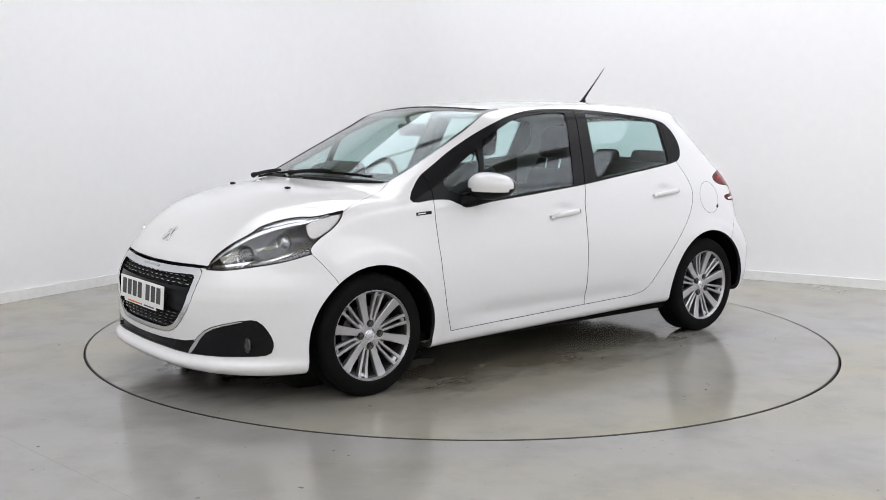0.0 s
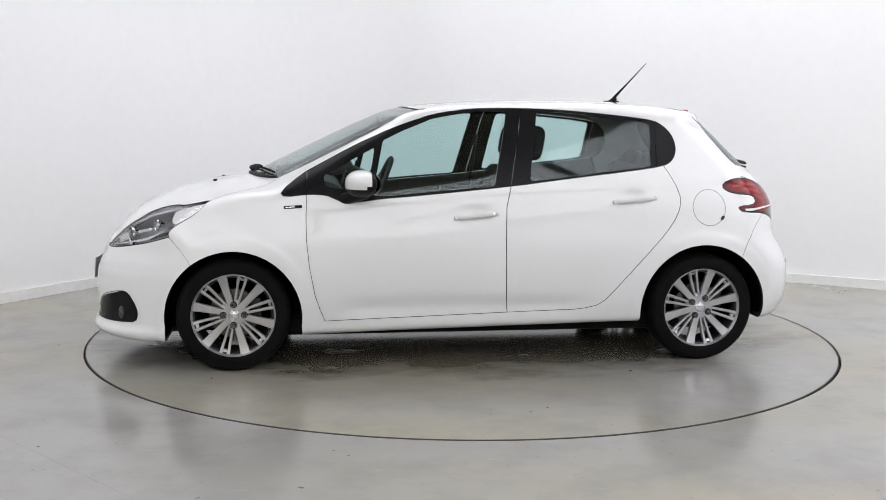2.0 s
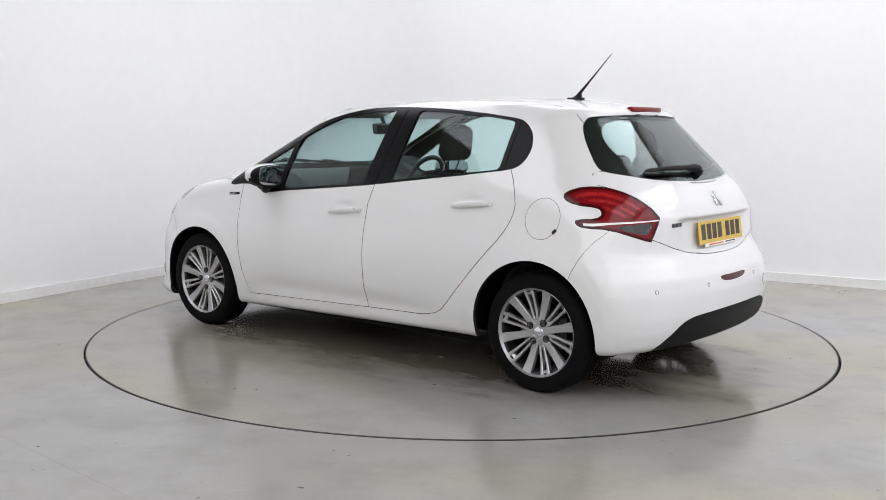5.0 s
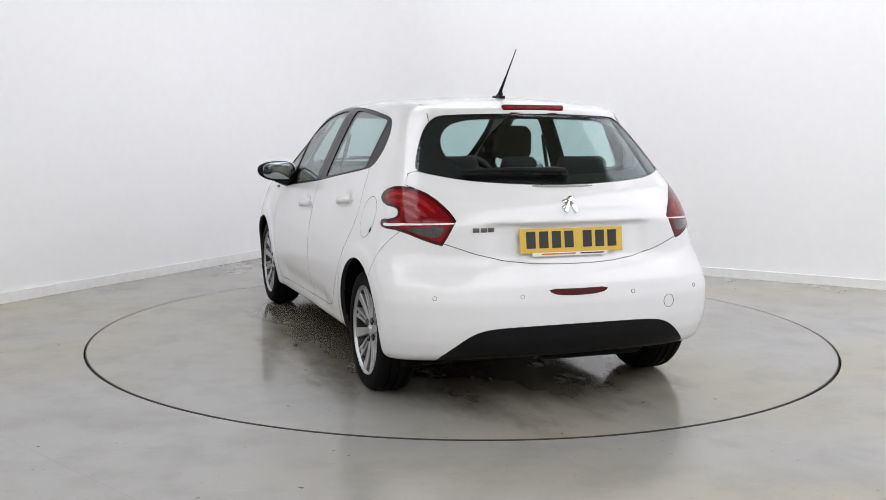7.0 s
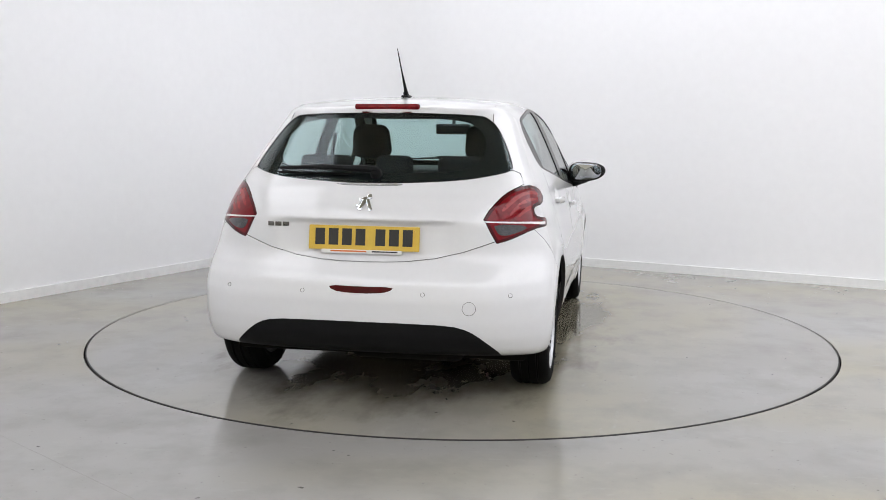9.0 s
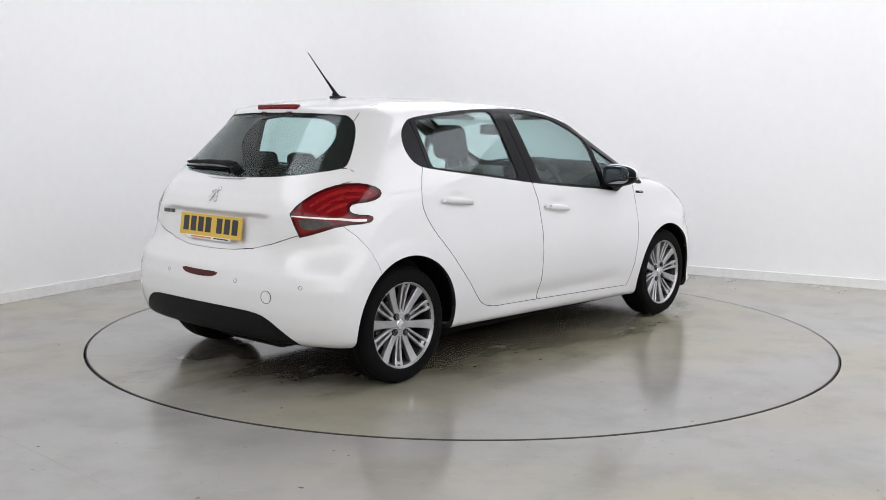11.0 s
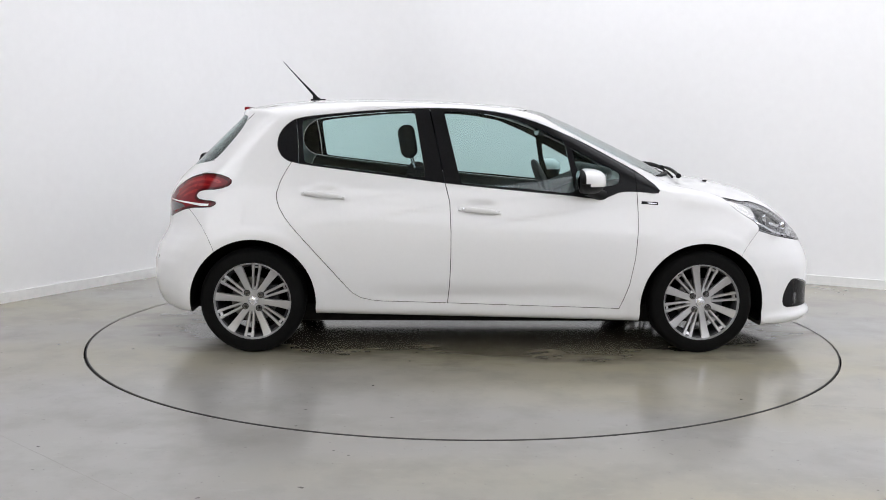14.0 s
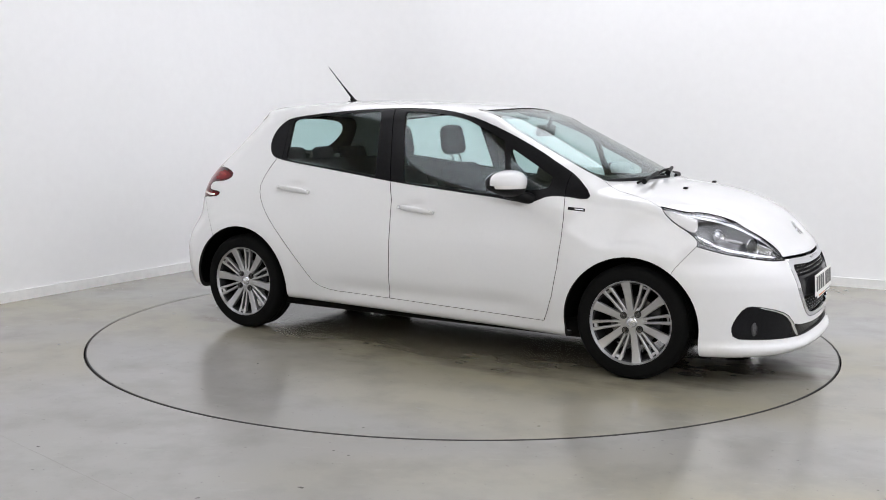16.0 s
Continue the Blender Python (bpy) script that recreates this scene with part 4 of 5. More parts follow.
def headlight(s, flip):
    lamp = panel("headlight", flip(bowl_me), LAMP_BOWL, car, "almond-shaped headlight with a clear lens and projector")
    panel("lamp_wall", flip(wall_me), GLOSS_BLACK, lamp, "black lamp housing edge")
    panel("running_light", flip(drl_me), SATIN, lamp, "silver running light strip")
    panel("light_guide", flip(guide_me), SATIN, lamp, "ribbed silver light guide")
    panel("reflector_tip", flip(tip_me), WHITE_PLASTIC, lamp, "pale reflector in the lamp's rear tip")
    panel("lower_bezel", flip(low_me), CHROME, lamp, "chrome lower bezel")
    panel("corner_bezel", flip(corner_me), SMOKE, lamp, "grey lamp corner")
    # projector, second reflector and amber bulb
    way = Vector((math.cos(radians(24)), s * math.sin(radians(24)), 0))
    for c, r, kind in (((1.806, 0.575, 0.688), 0.046, "projector"), ((1.660, 0.668, 0.747), 0.036, "bulb_reflector"), ((1.545, 0.712, 0.800), 0.017, "indicator_reflector")):
        m = Matrix.Translation((c[0], s * c[1], c[2])) @ way.to_track_quat("Y", "Z").to_matrix().to_4x4()
        bm = lathe([(r * 0.55, -r * 0.9), (r * 0.8, -r * 0.45), (r, 0.0), (r * 1.08, 0.004), (r * 1.08, -0.004), (r * 0.85, -r * 0.5), (r * 0.6, -r * 0.95)], 28)
        bmesh.ops.transform(bm, matrix=m, verts=bm.verts)
        part(kind, bm, CHROME, lamp, "chrome bowl", smooth=True)
        bm = bmesh.new()
        bmesh.ops.create_uvsphere(bm, u_segments=24, v_segments=14, radius=r * 0.78, matrix=m @ Matrix.Translation((0, -r * 0.35, 0)) @ Matrix.Diagonal((1, 0.75, 1, 1)))
        part("lamp_lens", bm, SMOKE if kind == "projector" else SATIN, lamp, "domed glass lens", smooth=True)
    # bright blades beside the projector
    for a, b, h in (((1.882, 0.490, 0.660), (1.815, 0.535, 0.690), 0.040), ((1.765, 0.607, 0.712), (1.690, 0.655, 0.730), 0.018)):
        d = Vector((b[0] - a[0], s * (b[1] - a[1]), b[2] - a[2]))
        q = Vector(((a[0] + b[0]) / 2, s * (a[1] + b[1]) / 2, (a[2] + b[2]) / 2))
        bm = rbox((d.length, 0.008, h), q, 0.003, d.to_track_quat("X", "Z").to_matrix(), segments=1)
        part("reflector_blade", bm, CHROME, lamp, "chrome blade", smooth=True)
    pane = panel("lens_cover", flip(lens_me), LENS, lamp, "clear plastic lens cover")
    pane.visible_shadow = False


lamp_pair("head", headlight)

# ---- front: grille, plate, fog lamps ----
grille_back = piece(shell(0.035, 0.040, 0.046, span=(1.5, 9.0)), grow(GRILLE, 0.004), "x", 1.7, 2.4)
grille = panel("grille", grille_back, BLACK_PLASTIC, car, "black radiator grille with fine chrome dashes in a chrome frame")
frame_me = boolean(grille_skin, prism(GRILLE_IN, "x", 1.6, 2.5), "DIFFERENCE")
panel("grille_frame", frame_me, CHROME, grille, "chrome grille frame")
panel("grille_wall", boolean(piece(shell(0.03, 0.020, 0.045, span=(1.5, 9.0)), GRILLE, "x", 1.7, 2.4), prism(grow(GRILLE_IN, -0.001), "x", 1.6, 2.5), "DIFFERENCE"), BLACK_PLASTIC, grille)
MIDDLE = both([(0.0, 0.535), (0.40, 0.540), (0.385, 0.455), (0.365, 0.43), (0.0, 0.425)])
panel("centre_panel", piece(shell(0.03, 0.008, 0.020, span=(1.5, 9.0)), MIDDLE, "x", 1.7, 2.4), GLOSS_BLACK, grille, "smooth gloss black centre panel")


def width_at(z):
    return float(np.interp(z, (0.335, 0.372, 0.464, 0.55, 0.598), (0.24, 0.315, 0.390, 0.408, 0.405)))


dash_me = bpy.data.meshes.new("grille_dash")
bm = rbox((0.008, 0.026, 0.0032), (0, 0, 0), 0.0008, segments=1)
bm.to_mesh(dash_me)
bm.free()
dash_me.materials.append(CHROME)
for row, z in enumerate((0.583, 0.567, 0.551, 0.410, 0.394, 0.378, 0.362, 0.347)):
    w = width_at(z)
    pts = []
    for y in np.linspace(-w, w, 25):
        q, _ = land((2.4, y, z), (-1, 0, 0))
        pts.append(q + Vector((-0.022, 0, 0)))
    part("grille_bar", tube(pts, 0.0042, 6), BLACK_PLASTIC, grille, "black grille bar")
    y = -w + 0.02 + 0.027 * (row % 2)
    while y < w - 0.014:
        q, n = land((2.4, y, z), (-1, 0, 0))
        d = new("grille_dash", dash_me)
        d.parent = grille
        d.matrix_local = Matrix.Translation(q + Vector((-0.017, 0, 0))) @ Matrix.Rotation(math.atan2(n.y, n.x), 4, "Z")
        y += 0.054
for y in np.arange(-0.39, 0.40, 0.027):
    for z0, z1 in ((0.543, 0.592), (0.338, 0.420)):
        if abs(y) < width_at(z0) - 0.005:
            q, _ = land((2.4, y, z0), (-1, 0, 0))
            r, _ = land((2.4, y, z1), (-1, 0, 0))
            part("grille_web", tube([q + Vector((-0.026, 0, 0)), r + Vector((-0.026, 0, 0))], 0.0022, 5), BLACK_PLASTIC, grille)
# the maker's bar in the frame's top edge, lettering as a plain bar
q, n = land((2.4, 0, 0.606), (-1, 0, 0))
# added dark block: keeps the bonnet gap dark and light out of the arches
part("engine_bay_light_block", rbox((0.62, 1.02, 0.42), (1.50, 0, 0.50), 0.06), UNDER, car, "dark block added behind the grille, stops light through gaps and arches")
part("name_bar", rbox((0.004, 0.17, 0.014), q, 0.001, segments=1), SATIN, grille, "embossed grey bar in the chrome")

panel("lower_intake", piece(shell(0.03, 0.012, 0.034, span=(1.5, 9.0)), grow(INTAKE, 0.003), "x", 1.7, 2.4), GLOSS_BLACK, front_bumper, "gloss black lower intake strip")
BLADE = rounded([(-1.292, 0.240), (-1.216, 0.347), (-1.140, 0.385), (-1.005, 0.414), (-1.005, 0.407), (-1.138, 0.376), (-1.203, 0.338), (-1.262, 0.246)], 1)
fog_body = boolean(fog_skin, prism(BLADE, "a", 0.9, 2.4, HEAD_AT), "DIFFERENCE")
blade_me = piece(fog_skin, BLADE, "a", 0.9, 2.4, HEAD_AT)


def fog_light(s, flip):
    trim = panel("fog_light_trim", flip(fog_body), GLOSS_BLACK, front_bumper, "gloss black fog light surround")
    panel("chrome_blade", flip(blade_me), CHROME, front_bumper, "chrome blade along the fog light surround")
    q, n = land((1.854 + 0.3, s * (0.675 + 0.28), 0.300), (-0.3, -s * 0.28, 0))
    m = facing(q, n)
    bm = lathe([(0.0005, 0.004), (0.020, 0.006), (0.029, 0.003), (0.031, 0.006), (0.034, 0.003), (0.034, -0.004), (0.0005, -0.004)], 28, "Z", closed=False)
    bmesh.ops.transform(bm, matrix=m @ Matrix.Diagonal((0.52, 1.0, 1, 1)), verts=bm.verts)
    part("fog_light", bm, SMOKE, front_bumper, "small round fog light", smooth=True)


lamp_pair("fog", fog_light)


def number_plate(parent, at_, tilt, face, label, front):
    """A plate with its characters as plain bars, and the dealer's strip below."""
    m = Matrix.Translation(at_) @ Matrix.Rotation(radians(0 if front else 180), 4, "Z") @ Matrix.Rotation(radians(tilt), 4, "Y")

    def put(name, bm, mat_, dad, label=""):
        bmesh.ops.transform(bm, matrix=m, verts=bm.verts)
        return part(name, bm, mat_, dad, label)

    plate = put("number_plate", rbox((0.004, 0.520, 0.111), (0, 0, 0), 0.0018, segments=2), face, parent, label)
    y = -0.206
    for k in range(7):
        if k == 4:
            y += 0.030
        put("character_bar", rbox((0.0016, 0.046, 0.076), (0.0024, y, 0.004), 0.0005, segments=1), INK, plate, "plain black bar")
        y += 0.0635
    put("dealer_strip", rbox((0.003, 0.38, 0.020), (0.0004, -0.01, -0.061), 0.001, segments=1), PLATE_WHITE, plate, "white strip under the plate")
    put("print_bar", rbox((0.001, 0.17, 0.007), (0.0024, -0.07, -0.061), 0, segments=1), ORANGE_INK, plate, "orange printed bar")
    put("print_bar", rbox((0.001, 0.12, 0.006), (0.0024, 0.10, -0.061), 0, segments=1), INK, plate, "dark printed bar")
    for y in (0.235, -0.235):
        bm = bmesh.new()
        bmesh.ops.create_cone(bm, cap_ends=True, segments=10, radius1=0.006, radius2=0.005, depth=0.003, matrix=Matrix.Translation((0.003, y, 0.035)) @ Matrix.Rotation(math.pi / 2, 4, "Y"))
        put("screw_cap", bm, face, plate)
    return plate


number_plate(front_bumper, (2.064, 0, 0.476), -4, PLATE_WHITE, "white front number plate with plain bars", True)
number_plate(tailgate, (-1.834, 0, 0.772), -8, PLATE_YELLOW, "yellow rear number plate with plain bars", False)

# emblems as plain chrome shapes
for name, q, way, up, dad in (("emblem", (2.3, 0.0, 0.742), (-1, 0, 0), (0, 0, 1), hood_panel), ("emblem", (-2.3, 0.0, 0.925), (1, 0, 0), (0, 0, 1), tailgate)):
    p_, n_ = land(q, way)
    m = facing(p_ + n_ * 0.003, n_, up)
    bm = bmesh.new()
    for size, at_, a in (((0.018, 0.062, 0.008), (-0.012, -0.002, 0), -24), ((0.016, 0.058, 0.008), (0.016, -0.006, 0), 22), ((0.052, 0.014, 0.008), (-0.004, 0.024, 0), 14), ((0.020, 0.020, 0.010), (0.014, 0.034, 0), 10), ((0.040, 0.011, 0.007), (-0.020, -0.002, 0), 30)):
        rbox(size, at_, 0.0028, Matrix.Rotation(radians(a), 3, "Z"), bm, 2)
    bmesh.ops.transform(bm, matrix=m @ Matrix.Diagonal((1.1, 1.1, 1, 1)), verts=bm.verts)
    part(name, bm, CHROME, dad, "plain chrome emblem", smooth=True)
for i in range(3):
    p_, n_ = land((-2.3, 0.456 - 0.036 * i, 0.824), (1, 0, 0))
    bm = rbox((0.030, 0.020, 0.005), (0, 0, 0.002), 0.002)
    bmesh.ops.transform(bm, matrix=facing(p_, n_), verts=bm.verts)
    part("model_badge", bm, STEEL, tailgate, "plain chrome bar", smooth=True)
for s in (1, -1):
    p_, n_ = land((0.958, s * 1.2, 0.858), (0, -s, 0))
    m = facing(p_ + n_ * 0.001, n_)
    bm = rbox((0.094, 0.016, 0.003), (0, 0, 0), 0.001)
    bmesh.ops.transform(bm, matrix=m @ Matrix.Rotation(radians(3.5 * s), 4, "Z"), verts=bm.verts)
    badge = part("wing_badge", bm, GLOSS_BLACK, car, "small black badge on the wing")
    bm = rbox((0.050, 0.0045, 0.001), (-0.014 * s, 0, 0.002), 0)
    bmesh.ops.transform(bm, matrix=m @ Matrix.Rotation(radians(3.5 * s), 4, "Z"), verts=bm.verts)
    part("badge_bar", bm, SATIN, badge, "silver printed bar")

# ---- rear: brake light, reflector, sensors, wiper ----
bm = rbox((0.034, 0.325, 0.028), (-1.388, 0, 1.372), 0.009, segments=3)
brake = part("high_brake_light", bm, RED, car, "red high-level brake light in the roof spoiler", smooth=True)
for i in range(6):
    bm = rbox((0.004, 0.036, 0.006), (-1.4055, -0.125 + 0.05 * i, 1.372), 0.0015)
    part("brake_led", bm, BRIGHT_RED, brake, "brighter red lamp segment")
part("brake_lamp_gasket", rbox((0.026, 0.25, 0.008), (-1.392, 0, 1.345), 0.003), DARK_RED, brake, "dark red lower lens")
REFLECTOR = rounded([(-0.160, 0.563), (-0.135, 0.540), (-0.06, 0.531), (0.06, 0.531), (0.128, 0.540), (0.150, 0.564), (0.0, 0.561)], 1)
panel("rear_reflector", piece(shell(0.03, -0.002, 0.006, span=(-9.0, -1.4)), REFLECTOR, "x", -2.3, -1.6), DARK_RED, rear_bumper, "thin dark red rear fog reflector")
for y, z, r in ((0.657, 0.533, 0.010), (0.272, 0.533, 0.010), (-0.288, 0.532, 0.010), (-0.672, 0.530, 0.010), (-0.495, 0.473, 0.031)):
    p_, n_ = land((-2.3, y, z), (1, 0, 0))
    m = facing(p_, n_)
    bm = lathe([(r, -0.001), (r, 0.0014), (r - 0.0016, 0.0014), (r - 0.0016, -0.001)], 24, "Z")
    bmesh.ops.transform(bm, matrix=m, verts=bm.verts)
    part("cover_ring" if r > 0.02 else "sensor_ring", bm, DARK_ALLOY, rear_bumper, "fine dark ring")
    bm = bmesh.new()
    bmesh.ops.create_cone(bm, cap_ends=True, segments=24, radius1=r - 0.002, radius2=r - 0.0024, depth=0.002, matrix=m)
    part("towing_cover" if r > 0.02 else "parking_sensor", bm, PAINT, rear_bumper, "round white cover")
pts = []
for y in np.linspace(0.46, -0.03, 12):
    q, n = land((-2.2, y, 1.062 + 0.008 * math.sin(3.14 * (0.46 - y) / 0.49)), (1, 0, 0))
    pts.append(q + n * 0.020)
wiper = part("rear_wiper", tube(pts, [0.006] + [0.010] * 4 + [0.013] * 4 + [0.018, 0.020, 0.016], 8), BLACK_PLASTIC, tailgate, "black rear wiper arm lying along the glass", smooth=True)
pts = []
for y in np.linspace(0.47, 0.08, 10):
    q, n = land((-2.2, y, 1.052), (1, 0, 0))
    pts.append(q + n * 0.006)
part("wiper_blade", tube(pts, 0.0055, 6), RUBBER, wiper, "thin rubber blade")
q, n = land((-2.2, -0.02, 1.056), (1, 0, 0))
bm = lathe([(0.0005, 0.026), (0.022, 0.024), (0.027, 0.012), (0.028, -0.004)], 20, "Z", closed=False)
bmesh.ops.transform(bm, matrix=facing(q, n), verts=bm.verts)
part("wiper_pivot", bm, BLACK_PLASTIC, wiper, "round black pivot cap", smooth=True)
pts = [land((-2.2, y, 1.0125 - 0.004 * (1 - (y / 0.16) ** 2)), (1, 0, 0))[0] + Vector((-0.002, 0, 0)) for y in np.linspace(0.155, -0.155, 13)]
part("release_strip", tube(pts, [0.003] + [0.006] * 11 + [0.003], 6), SATIN, tailgate, "pale strip under the rear window", smooth=True)
# spoiler seams
for s in (1, -1):
    pts = [land((x, s * y, 1.8), (0, 0, -1))[0] for x, y in ((-1.155, 0.505), (-1.22, 0.508), (-1.29, 0.513), (-1.335, 0.518))]
    part("spoiler_seam", tube(pts, 0.0016, 5), PIT, car, "fine dark seam of the roof spoiler")

# ---- mirrors ----
def door_mirror(s):
    C = Vector((0.592, s * 0.884, 0.987))

    def pod(lo, hi, k=1.0):
        bm = bmesh.new()
        bmesh.ops.create_uvsphere(bm, u_segments=40, v_segments=26, radius=1.0)
        for v in bm.verts:
            x, y, z = v.co
            f = lambda t, e: math.copysign(abs(t) ** e, t)
            x, y, z = f(x, 0.80), f(y, 0.72), f(z, 0.85)
            x = x * (0.100 if x > 0 else 0.056) * (1 - 0.12 * max(0, y * s))
            out = y * s
            x -= 0.030 * max(0, out) ** 2
            zz = z * (0.064 if z > 0 else 0.076) * (1 - 0.22 * out - 0.10 * out * out * (z > 0))
            v.co = Vector((x, y * 0.128, zz + 0.004 * out)) * k
        if lo is not None:
            bmesh.ops.bisect_plane(bm, geom=bm.verts[:] + bm.edges[:] + bm.faces[:], plane_co=(0, 0, lo), plane_no=(0, 0, -1), clear_outer=True)
        if hi is not None:
            bmesh.ops.bisect_plane(bm, geom=bm.verts[:] + bm.edges[:] + bm.faces[:], plane_co=(0, 0, hi), plane_no=(0, 0, 1), clear_outer=True)
        bmesh.ops.holes_fill(bm, edges=[e for e in bm.edges if e.is_boundary])
        bmesh.ops.transform(bm, matrix=Matrix.Translation(C), verts=bm.verts)
        return bm

    def keep(bm, ahead):
        bmesh.ops.bisect_plane(bm, geom=bm.verts[:] + bm.edges[:] + bm.faces[:], plane_co=C + Vector((-0.030 if ahead else -0.0305, 0, 0)), plane_no=(-1 if ahead else 1, 0, 0), clear_outer=True)
        bmesh.ops.holes_fill(bm, edges=[e for e in bm.edges if e.is_boundary])
        return bm

    mirror = part("door_mirror", keep(pod(-0.012, None), True), PAINT, car, "white mirror shell with a black foot", smooth=True)
    part("mirror_rim", keep(pod(-0.012, None, 0.995), False), BLACK_PLASTIC, mirror, "black rim round the mirror glass", smooth=True)
    part("mirror_base", pod(None, -0.0135, 0.985), BLACK_PLASTIC, mirror, "black lower mirror housing", smooth=True)
    strip = pod(-0.029, -0.011, 1.012)
    bmesh.ops.bisect_plane(strip, geom=strip.verts[:] + strip.edges[:] + strip.faces[:], plane_co=C + Vector((-0.005, 0, 0)), plane_no=(-1, 0, 0), clear_outer=True)
    bmesh.ops.bisect_plane(strip, geom=strip.verts[:] + strip.edges[:] + strip.faces[:], plane_co=C + Vector((0, -s * 0.045, 0)), plane_no=(0, -s, 0), clear_outer=True)
    bmesh.ops.holes_fill(strip, edges=[e for e in strip.edges if e.is_boundary])
    part("indicator", strip, WHITE_PLASTIC, mirror, "clear silver indicator strip", smooth=True)
    bm = bmesh.new()
    bmesh.ops.create_uvsphere(bm, u_segments=36, v_segments=12, radius=1.0)
    for v in bm.verts:
        x, y, z = v.co
        f = lambda t, e: math.copysign(abs(t) ** e, t)
        v.co = (-0.053 + x * 0.006 - 0.02 * max(0, y * s) ** 2, f(y, 0.6) * 0.100, -0.002 + f(z, 0.65) * 0.056 * (1 - 0.18 * y * s))
    bmesh.ops.transform(bm, matrix=Matrix.Translation(C), verts=bm.verts)
    part("mirror_glass", bm, MIRROR, mirror, "mirror glass", smooth=True)
    bm = tube([(0.700, s * 0.775, 0.898), (0.665, s * 0.805, 0.905), (0.625, s * 0.838, 0.920), (0.590, s * 0.872, 0.942)], [0.030, 0.030, 0.031, 0.040], 14)
    part("mirror_arm", bm, BLACK_PLASTIC, mirror, "black mirror arm", smooth=True)


for s in (1, -1):
    door_mirror(s)

# ---- aerial, washer jets, front wipers ----
p_, n_ = land((-0.975, 0, 1.8), (0, 0, -1))
bm = rbox((0.095, 0.040, 0.014), p_ + Vector((0.006, 0, 0.003)), 0.006)
rbox((0.05, 0.026, 0.02), p_ + Vector((-0.006, 0, 0.014)), 0.008, Matrix.Rotation(radians(20), 3, "Y"), bm)
aerial = part("aerial", bm, BLACK_PLASTIC, car, "black roof aerial on a moulded foot", smooth=True)
tip = Vector((-1.184, 0.0, 1.667))
part("aerial_rod", tube([p_ + Vector((-0.004, 0, 0.012)), p_.lerp(tip, 0.12) + Vector((0, 0, 0.012)), p_.lerp(tip, 0.45) + Vector((0, 0, 0.006)), tip], [0.013, 0.0085, 0.0045, 0.0020], 10), BLACK_PLASTIC, aerial, "thin whip rod", smooth=True)
for y in (0.25, -0.34):
    p_, n_ = land((1.395, y, 1.5), (0, 0, -1))
    part("washer_jet", rbox((0.022, 0.030, 0.012), p_ + n_ * 0.004, 0.004), BLACK_PLASTIC, hood_panel, "small black washer jet", smooth=True)
for (px_, py_), (tx, ty), lift in (((1.165, -0.05), (1.055, 0.50), 0.020), ((1.165, -0.46), (1.150, 0.06), 0.026)):
    pts, arm = [], []
    for k in np.linspace(0, 1, 12):
        x, y = px_ + (tx - px_) * k + 0.02 * math.sin(math.pi * k), py_ + (ty - py_) * k
        q, n = land((x, y, 1.6), (0, 0, -1))
        pts.append(q + n * 0.010)
        if k <= 0.6:
            q, n = land((x + 0.035 * (1 - k / 0.6), y, 1.6), (0, 0, -1))
            arm.append(q + n * (lift + 0.006 * math.sin(5 * k)))
    w = part("windscreen_wiper", tube(pts, 0.0065, 6), RUBBER, car, "black windscreen wiper resting at the foot of the glass", smooth=True)
    part("wiper_arm", tube(arm, [0.016] + [0.010] * (len(arm) - 2) + [0.007], 8), BLACK_PLASTIC, w, "black wiper arm", smooth=True)
for s in (1, -1):
    pts = [land((x, s * y, 1.6), (0, 0, -1))[0] + Vector((0, 0, 0.004)) for x, y in ((1.21, 0.10), (1.185, 0.25), (1.14, 0.40), (1.085, 0.52), (1.045, 0.585))]
    part("cowl_seal", tube(pts, [0.010, 0.012, 0.012, 0.010, 0.006], 6), BLACK_PLASTIC, car, "black cowl seal behind the bonnet", smooth=True)


# ---- wheels ----
def bar(rows, thick, bm):
    """A tapered spoke along x: rows of (radius, half width, front, sideways)."""
    rings = []
    for r, w, y, o in rows:
        b = min(0.003, w * 0.5)
        rings.append([bm.verts.new((r, yy, o + zz)) for yy, zz in ((y - thick, -w), (y - b, -w), (y, -w + b), (y, w - b), (y - b, w), (y - thick, w))])
    for p, q in zip(rings, rings[1:]):
        for k in range(6):
            bm.faces.new((p[k], p[(k + 1) % 6], q[(k + 1) % 6], q[k]))
    bm.faces.new(rings[0])
    bm.faces.new(rings[-1])
    bmesh.ops.recalc_face_normals(bm, faces=bm.faces)


def mesh_of(bm, name, mat_, smooth=True):
    me = bpy.data.meshes.new(name)
    bm.to_mesh(me)
    bm.free()
    me.materials.append(mat_)
    if smooth:
        me.polygons.foreach_set("use_smooth", [True] * len(me.polygons))
        me.set_sharp_from_angle(angle=radians(32))
    return me


bm = bmesh.new()
bar([(0.030, 0.0175, 0.062, 0), (0.075, 0.0170, 0.061, 0), (0.12, 0.0185, 0.064, 0), (0.17, 0.0215, 0.071, 0), (0.200, 0.0245, 0.077, 0), (0.2125, 0.0265, 0.081, 0)], 0.026, bm)
WIDE = mesh_of(bm, "wide_spoke", ALLOY)
bm = bmesh.new()
for o in (1, -1):
    bar([(0.044, 0.0058, 0.058, o * 0.0085), (0.10, 0.0064, 0.060, o * 0.0125), (0.16, 0.0072, 0.067, o * 0.0165), (0.190, 0.0082, 0.073, o * 0.0190), (0.2125, 0.0100, 0.079, o * 0.0185)], 0.024, bm)
bar([(0.186, 0.013, 0.062, 0), (0.198, 0.0135, 0.070, 0), (0.2115, 0.014, 0.074, 0)], 0.018, bm)
